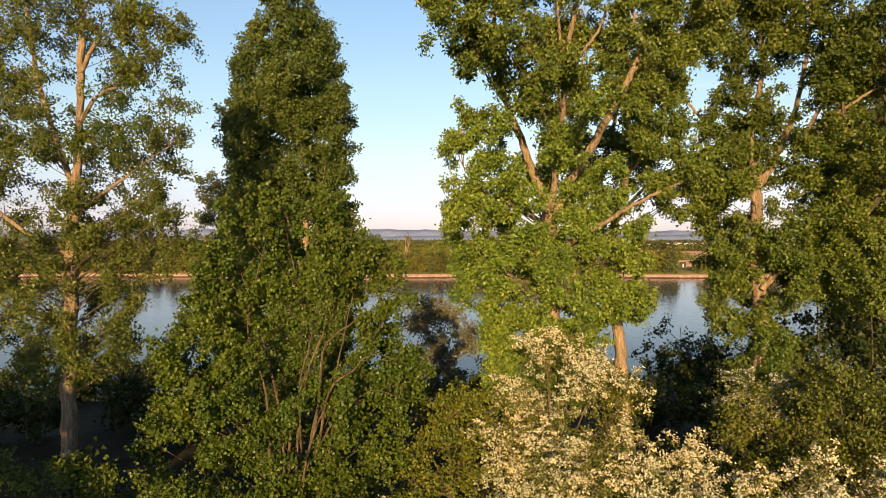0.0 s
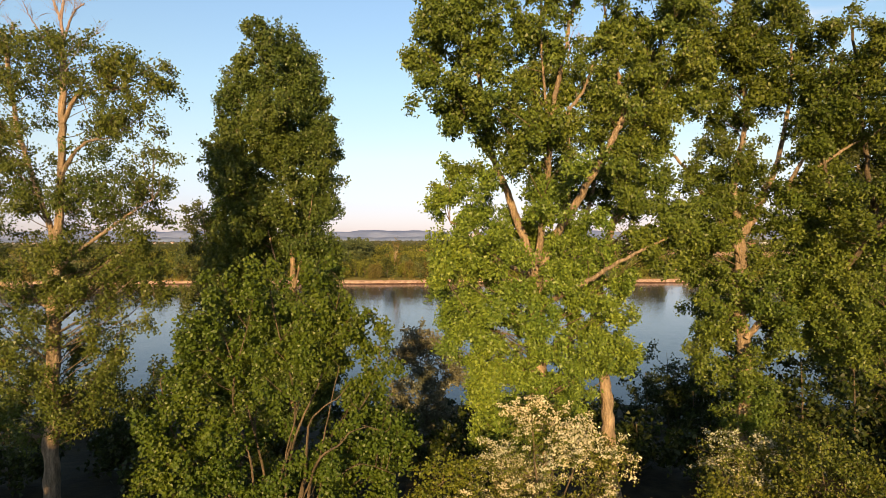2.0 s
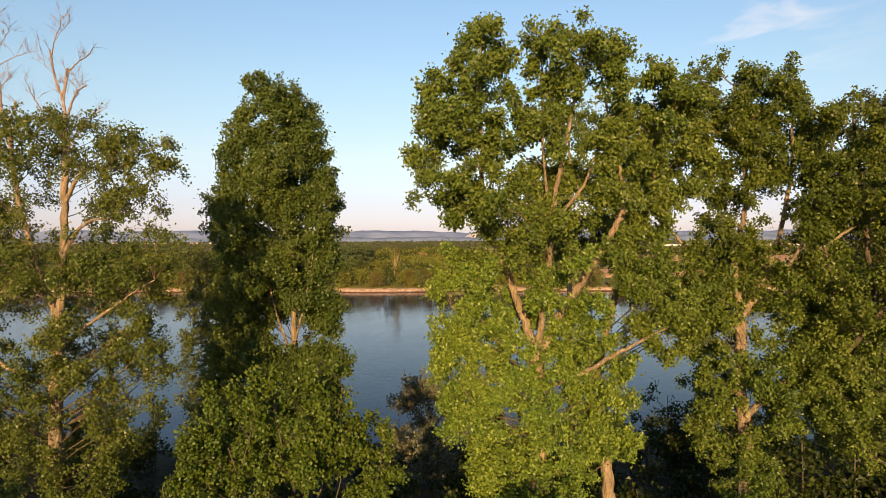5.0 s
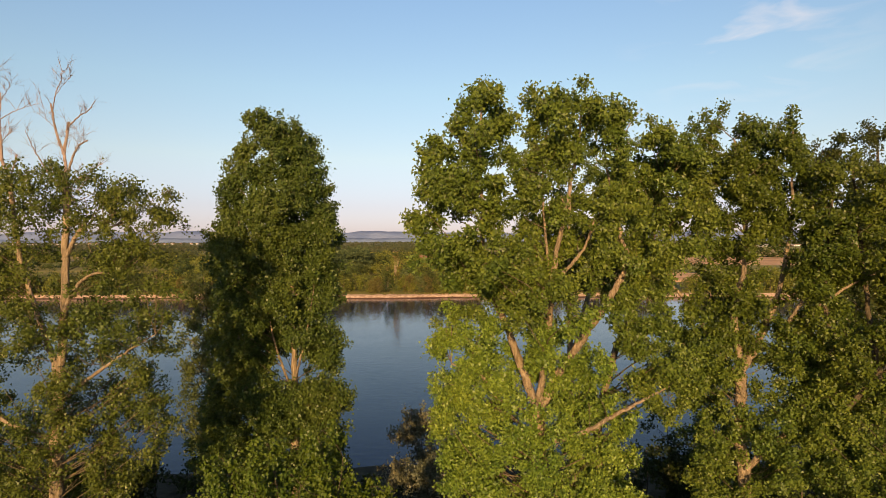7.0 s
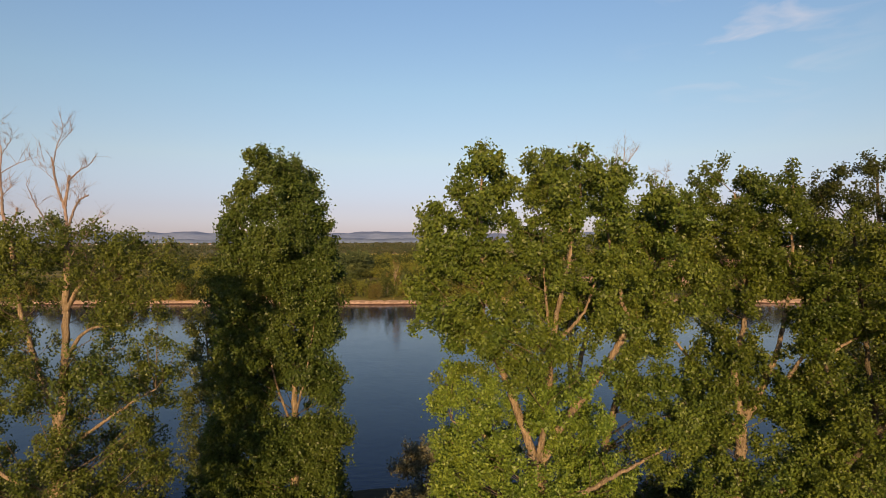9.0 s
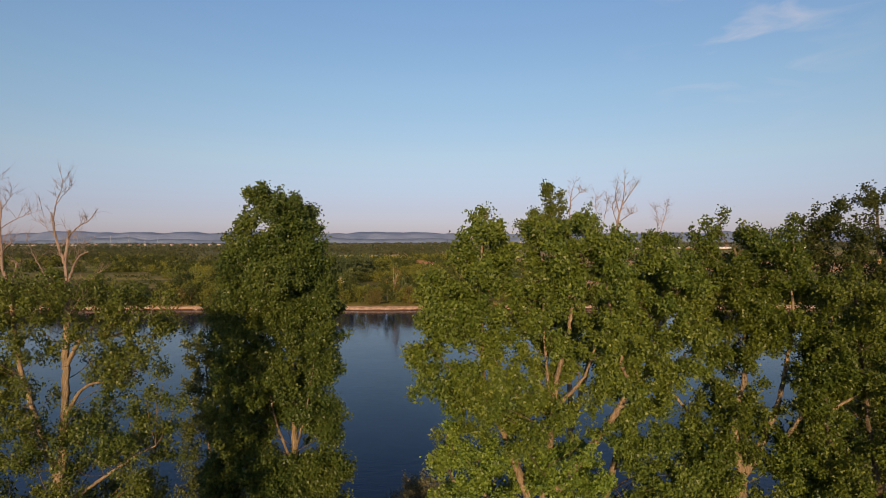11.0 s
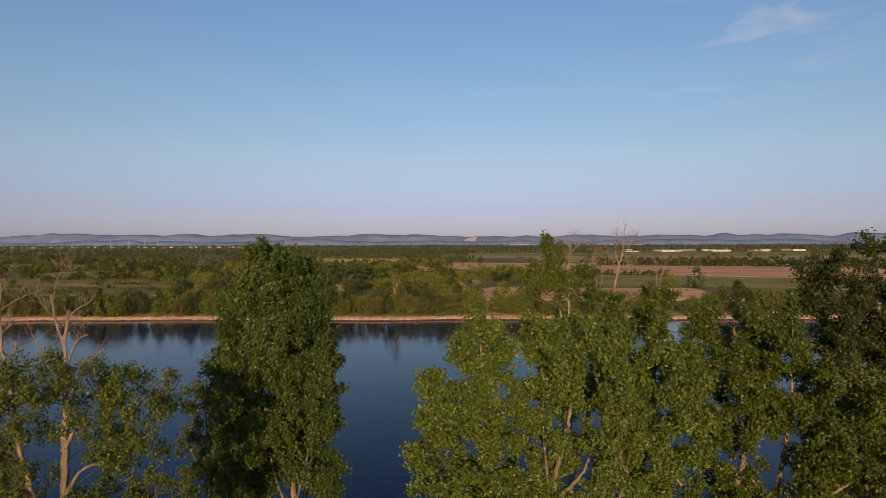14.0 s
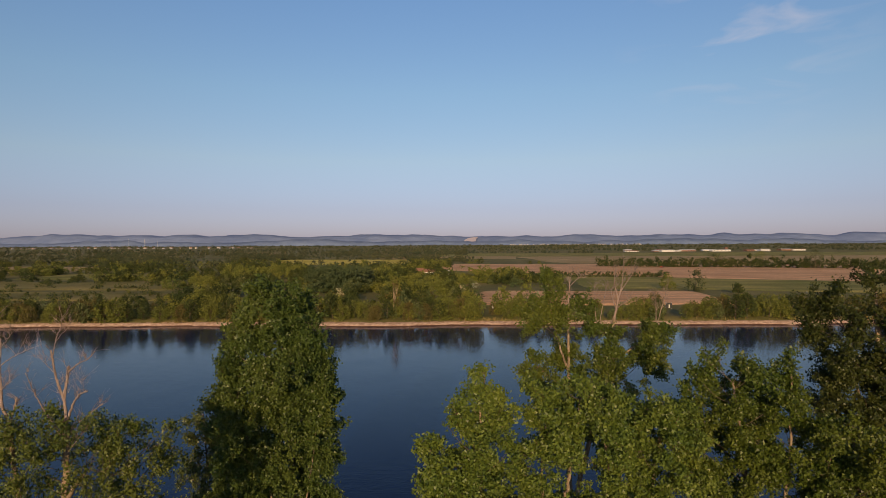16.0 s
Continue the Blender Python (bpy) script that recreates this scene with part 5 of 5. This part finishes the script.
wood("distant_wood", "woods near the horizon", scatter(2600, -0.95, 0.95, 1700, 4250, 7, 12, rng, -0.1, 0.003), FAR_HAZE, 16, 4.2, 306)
rows = []
for y0, left, right in ((640, -0.8, -0.1), (745, -0.6, -0.05), (905, -0.9, 0.05), (1020, -0.7, 0.9), (1230, -0.9, 0.9), (1660, -0.9, 0.9), (2150, -0.9, 0.9), (2800, -0.9, 0.9)):
    for x in np.arange(left * y0, right * y0, 6 + y0 * 0.004):
        if noise.noise((x * 0.006, y0 * 0.01, 9)) > -0.15 and not (700 < y0 < 950 and -0.28 * y0 < x < -0.06 * y0) and not open_land(x, y0):
            h = rng.uniform(6, 11)
            rows.append((x, y0 + 25 * noise.noise((x * 0.004, y0, 3)) + rng.uniform(-4, 4), h, h * 1.2))
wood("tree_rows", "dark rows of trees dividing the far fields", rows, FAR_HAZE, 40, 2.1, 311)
hedge = [(x, 735 - x * 0.34 + rng.uniform(-6, 6), rng.uniform(8, 12) * (1.5 if rng.uniform() < 0.1 else 1), rng.uniform(9, 14)) for x in np.arange(180, 560, 3.2)]
wood("field_hedge", "row of dark trees along the brown field", hedge, FAR_DARK, 90, 1.6, 307)
wood("field_hedge", "row of bushes beside the green field", [(x, 462 + rng.uniform(-3, 3), rng.uniform(3, 5), 6) for x in np.arange(70, 180, 3.5)], FAR_DARK, 60, 1.1, 308)
wood("field_hedge", "thicket of trees behind the brown field", [(rng.uniform(22, 72), rng.uniform(395, 470), rng.uniform(7, 11), rng.uniform(8, 11)) for k in range(26)], FAR_GREEN, 120, 1.1, 312)
wood("flowering_scrub", "pale flowering bushes behind the far bank", [(x, y, rng.uniform(3, 4.5), rng.uniform(5, 7)) for x, y in ((-24, 330), (-8, 330), (2, 335), (10, 322), (-55, 310), (-92, 330), (-120, 300), (20, 352), (-66, 420))], FAR_BLOSSOM, 110, 0.6, 313)
grove = [(-74 + (k % 9) * 3.6 + rng.uniform(-1, 1), 324 + (k // 9) * 7 + rng.uniform(-2, 2), rng.uniform(13, 16.5), 6.5) for k in range(54)]
wood("poplar_grove", "plantation of slim blue-green poplars", grove, GROVE, 240, 0.85, 309)

wood("meadow_scrub", "low scrub scattered over the rough meadows", [(rng.uniform(-360, -110), rng.uniform(235, 430), rng.uniform(1.5, 4), rng.uniform(4, 9)) for k in range(170)], FAR_DARK, 60, 0.8, 314)
lone = [((140, 322, 2.4), 12, 10), ((131, 338, 2.4), 9, 9), ((157, 309, 2.4), 4.6, 5.5), ((36, 250, 2.2), 9, 9), ((300, 640, 2.4), 19, 20), ((340, 625, 2.4), 18, 15), ((378, 590, 2.4), 20, 17), ((24, 236, 2.2), 9, 8)]
for k, (place, h, wide) in enumerate(lone):
    t = far_tree("field_tree", "single broad green tree in the fields", h, wide, 520, 0.7, FAR_GREEN if k % 2 else FAR_DARK, 320 + k, "tree")
    t.location = place
    tagged(t, group="single field trees")


# ---------------------------------------------------------------- buildings on the plain
def box(lo, hi):
    (a, b, c), (d, e, f) = lo, hi
    g = Geo()
    g.add([(a, b, c), (d, b, c), (d, e, c), (a, e, c), (a, b, f), (d, b, f), (d, e, f), (a, e, f)],
          [(0, 3, 2, 1), (4, 5, 6, 7), (0, 1, 5, 4), (1, 2, 6, 5), (2, 3, 7, 6), (3, 0, 4, 7)])
    return g


def house(name, label, x, y, long, deep, wall, rise, wall_mat, roof_mat, turn=0.0, openings=3, group="", category="house", z=PLAIN):
    """Walls, an overhanging gable roof with thickness, windows and a door."""
    root = tagged(new(name), label, category, group)
    L, D = long / 2, deep / 2
    part("wall", box((-L, -D, -0.5), (L, D, wall)), wall_mat, root)
    e, th = 0.03 * deep + 0.2, 0.25
    g = Geo()
    for s in (-1, 1):
        v = [(-L - e, s * (D + e), wall - 0.1), (L + e, s * (D + e), wall - 0.1), (L + e, 0, wall + rise), (-L - e, 0, wall + rise)]
        v += [(q[0], q[1], q[2] + th) for q in v]
        g.add(v, [(0, 1, 2, 3), (4, 5, 6, 7), (0, 1, 5, 4), (1, 2, 6, 5), (2, 3, 7, 6), (3, 0, 4, 7)])
    part("roof", g, roof_mat, root)
    g = Geo()
    for s in (-1, 1):
        g.add([(s * L, -D, wall), (s * L, D, wall), (s * L, 0.01, wall + rise), (s * L, -0.01, wall + rise)], [(0, 1, 2, 3)])
    part("gable", g, wall_mat, root)
    for k in range(openings):
        cx = -L + long * (k + 0.5) / openings
        w = min(1.2, long / openings * 0.3)
        part("window", box((cx - w, -D - 0.06, wall * 0.4), (cx + w, -D + 0.05, wall * 0.75)), PANE, root)
    root.matrix_basis = Matrix.Translation((x, y, z)) @ Matrix.Rotation(radians(turn), 4, "Z")
    return root


WHITE_WALL = paint_material("white_wall", (0.6, 0.58, 0.56))
GREY_WALL = paint_material("grey_wall", (0.42, 0.41, 0.40))
TILE_ROOF = paint_material("tile_roof", (0.24, 0.12, 0.08), 0.8, 0.25)
METAL_ROOF = paint_material("pale_metal_roof", (0.62, 0.61, 0.60), 0.45)
PANE = paint_material("dark_pane", (0.04, 0.05, 0.06), 0.15)
RED = paint_material("red_paint", (0.45, 0.06, 0.03), 0.4)
BLACK = paint_material("black_rubber", (0.03, 0.03, 0.03), 0.8)
STEEL = paint_material("galvanised_steel", (0.45, 0.46, 0.48), 0.5)

house("farmhouse", "white farmhouse with a red-brown tiled roof", -9, 505, 15, 8, 3.0, 2.2, WHITE_WALL, TILE_ROOF, 8, 4)
house("barn", "brown barn beside the white farmhouse", -21, 512, 8, 7, 3.5, 2.2, TILE_ROOF, TILE_ROOF, -10, 2)
house("shed", "small pale shed beside the farmhouse", 3, 509, 7, 5, 2.6, 1.2, WHITE_WALL, METAL_ROOF, 0, 1)
for k in range(17):
    x = 575 + k * 40 + rng.uniform(-25, 25)
    house("warehouse", "long white warehouse on the edge of town", x, 1880 + rng.uniform(-60, 150), rng.uniform(16, 62), rng.uniform(20, 28), rng.uniform(2.5, 5.5), rng.uniform(0.8, 2.4), (WHITE_WALL, GREY_WALL, TILE_ROOF, WHITE_WALL)[k % 4], METAL_ROOF if k % 5 else TILE_ROOF, rng.uniform(-8, 8), 5, "warehouses of the town", "warehouse")
house("tower_block", "red-brown tower on the edge of town", 925, 1900, 9, 9, 11, 1.5, TILE_ROOF, TILE_ROOF, 0, 3, "", "building")
for k in range(48):
    x = -2350 + k * 28 + rng.uniform(-45, 45)
    house("town_house", "white house at the edge of a distant town", x, 3150 + rng.uniform(-60, 120), rng.uniform(5, 12), 10, rng.uniform(2.5, 6), rng.uniform(2, 3.5), WHITE_WALL if k % 3 else GREY_WALL, TILE_ROOF, rng.uniform(-20, 20), 3, "houses of the distant town", z=PLAIN + 9.4)
for k in range(52):
    x = 470 + k * 20 + rng.uniform(-32, 32)
    house("hillside_house", "pale house at the foot of the hills", x, 4300 + rng.uniform(-30, 40), rng.uniform(5, 13), 10, rng.uniform(2.5, 6), rng.uniform(1.5, 3), WHITE_WALL if k % 2 else GREY_WALL, GREY_WALL, rng.uniform(-15, 15), 3, "houses under the hills", z=PLAIN + 18.2)

# red tractor on the brown field
tractor = tagged(new("tractor"), "small red farm tractor working the brown field", "tractor")
part("body", box((-1.9, -0.5, 0.7), (0.6, 0.5, 1.7)), RED, tractor)
part("cab", box((0.2, -0.75, 1.2), (1.6, 0.75, 2.9)), PANE, tractor)
for wx, wr in ((-1.4, 0.5), (1.0, 0.85)):
    for wy in (-0.85, 0.85):
        g = Geo()
        tube(g, np.array([(wx, wy - 0.18, wr), (wx, wy - 0.16, wr), (wx, wy + 0.16, wr), (wx, wy + 0.18, wr)]), wr, wr, 14)
        part("wheel", g, BLACK, tractor)

tractor.location = (232, 615, 2.6)

# river sign on the far bank: a dark board and a white board on posts
mark = tagged(new("river_sign"), "dark board with a white panel on the far bank", "sign")
for px in (-1.2, 1.2):
    part("post", box((px - 0.08, -0.08, -0.6), (px + 0.08, 0.08, 2.9)), STEEL, mark)
part("board", box((-1.3, -0.14, 0.4), (1.3, -0.09, 2.6)), BLACK, mark)
part("panel", box((-0.1, -0.22, 0.5), (0.35, -0.15, 1.9)), WHITE_WALL, mark, "white panel")
mark.location = (92.5, 238, PLAIN - 0.2)
hut = house("hut", "tiny white hut on the far bank", 21, 243, 0.9, 0.9, 1.6, 0.2, WHITE_WALL, METAL_ROOF, 0, 1, "", "hut")

# lattice masts beyond the woods
for k, (x, h) in enumerate([(-1830, 52), (-1730, 56), (-1640, 56), (-1570, 48)]):
    mast = tagged(new("lattice_mast"), "thin steel lattice mast above the distant woods", "mast", "masts")
    for cx, cy in ((-1, -1), (1, -1), (1, 1), (-1, 1)):
        g = Geo()
        tube(g, np.array([(cx * 2.6, cy * 2.6, 0), (cx * 1.2, cy * 1.2, h * 0.5), (cx * 0.3, cy * 0.3, h)]), 0.16, 0.1, 5)
        part("leg", g, STEEL, mast)
    for z in (0.25, 0.5, 0.72, 0.88):
        part("crossbar", box((-2.6 + z * 2.2, -0.2, h * z), (2.6 - z * 2.2, 0.2, h * z + 0.5)), STEEL, mast)
    mast.location = (x, 3200, PLAIN + 9)

# ---------------------------------------------------------------- hills
def ridge(name, label, mat, rows, crest, step=26.0):
    """A range of hills: rows of distance and share of the crest's height."""
    hx = np.arange(-4800, 4801, step)
    hv = [(x, y, 1.0 + crest(x) * k * (1 + 0.1 * noise.noise((x * 0.006, y * 0.01, 4)))) for y, k in rows for x in hx]
    w = len(hx)
    i, j = np.meshgrid(np.arange(len(rows) - 1), np.arange(w - 1), indexing="ij")
    hg = Geo()
    hg.add(hv, np.stack([i * w + j, i * w + j + 1, (i + 1) * w + j + 1, (i + 1) * w + j], -1))
    ob = tagged(new(name, hg.mesh(name, smooth=True)), label, "hills", kind="structure")
    ob.data.materials.append(mat)


def crest_far(x):
    return (99 + 30 * noise.noise((x * 0.0009, 0, 1)) + 20 * noise.noise((x * 0.003, 0, 2)) + 9 * noise.noise((x * 0.008, 0, 3)) + 2.5 * noise.noise((x * 0.03, 0, 7)) + 1.6 * noise.noise((x * 0.09, 0, 8))
            + (10 if x > 1500 else 0) * min(1, (x - 1500) / 1500) + 24 * math.exp(-((x + 3150) / 330) ** 2) + 16 * math.exp(-((x + 2250) / 380) ** 2))


def crest_near(x):
    return max(4.0, 54 + 34 * noise.noise((x * 0.0014, 3, 1)) + 14 * noise.noise((x * 0.006, 3, 2)) + 3 * noise.noise((x * 0.03, 3, 7)) + 1.5 * noise.noise((x * 0.09, 3, 8)))


# aerial haze is put into the base colours: both ranges tinted blue
HILL, n, l, p = material("haze_tinted_hill")
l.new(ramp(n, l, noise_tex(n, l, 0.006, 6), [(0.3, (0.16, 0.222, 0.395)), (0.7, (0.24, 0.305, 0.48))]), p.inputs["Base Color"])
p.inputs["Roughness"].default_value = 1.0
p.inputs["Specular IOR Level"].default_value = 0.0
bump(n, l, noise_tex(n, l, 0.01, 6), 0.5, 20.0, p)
HILL_NEAR, n, l, p = material("haze_tinted_foothill")
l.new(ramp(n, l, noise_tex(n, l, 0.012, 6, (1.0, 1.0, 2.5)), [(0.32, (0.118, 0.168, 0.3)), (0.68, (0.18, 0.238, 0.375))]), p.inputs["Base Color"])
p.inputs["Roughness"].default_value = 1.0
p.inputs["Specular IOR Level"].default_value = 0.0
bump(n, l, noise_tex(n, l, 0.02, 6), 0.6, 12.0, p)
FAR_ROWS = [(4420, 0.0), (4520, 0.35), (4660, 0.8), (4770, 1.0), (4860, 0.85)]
ridge("backdrop", "range of low wooded hills tinted blue for haze", HILL, FAR_ROWS, crest_far)
ridge("backdrop_foothill", "darker wooded foothills under the range, tinted blue for haze", HILL_NEAR, [(4350, 0.0), (4400, 0.6), (4450, 1.0), (4500, 0.8)], crest_near)

# a pale quarry cut into the hillside
quarry = Geo()
qv = []
for i in range(7):
    for j in range(11):
        s, t = j / 10 - 0.5, i / 6
        qv.append((190 + s * 115 * (1 - 0.3 * t) + 50 * t + 12 * noise.noise((j * 0.7, i * 0.9, 3)), 4440 + t * 200, 42 + t * 40 + 5 * noise.noise((j * 0.8, i, 6)) + 12 * s))
quarry.add(qv, [(i * 11 + j, i * 11 + j + 1, i * 11 + j + 12, i * 11 + j + 11) for i in range(6) for j in range(10)])
cut = tagged(new("quarry", quarry.mesh("quarry", smooth=True)), "pale pinkish quarry face on the wooded hills", "quarry", kind="structure")
cut.data.materials.append(paint_material("quarry_rock", (0.6, 0.53, 0.58), 0.95, 0.3))
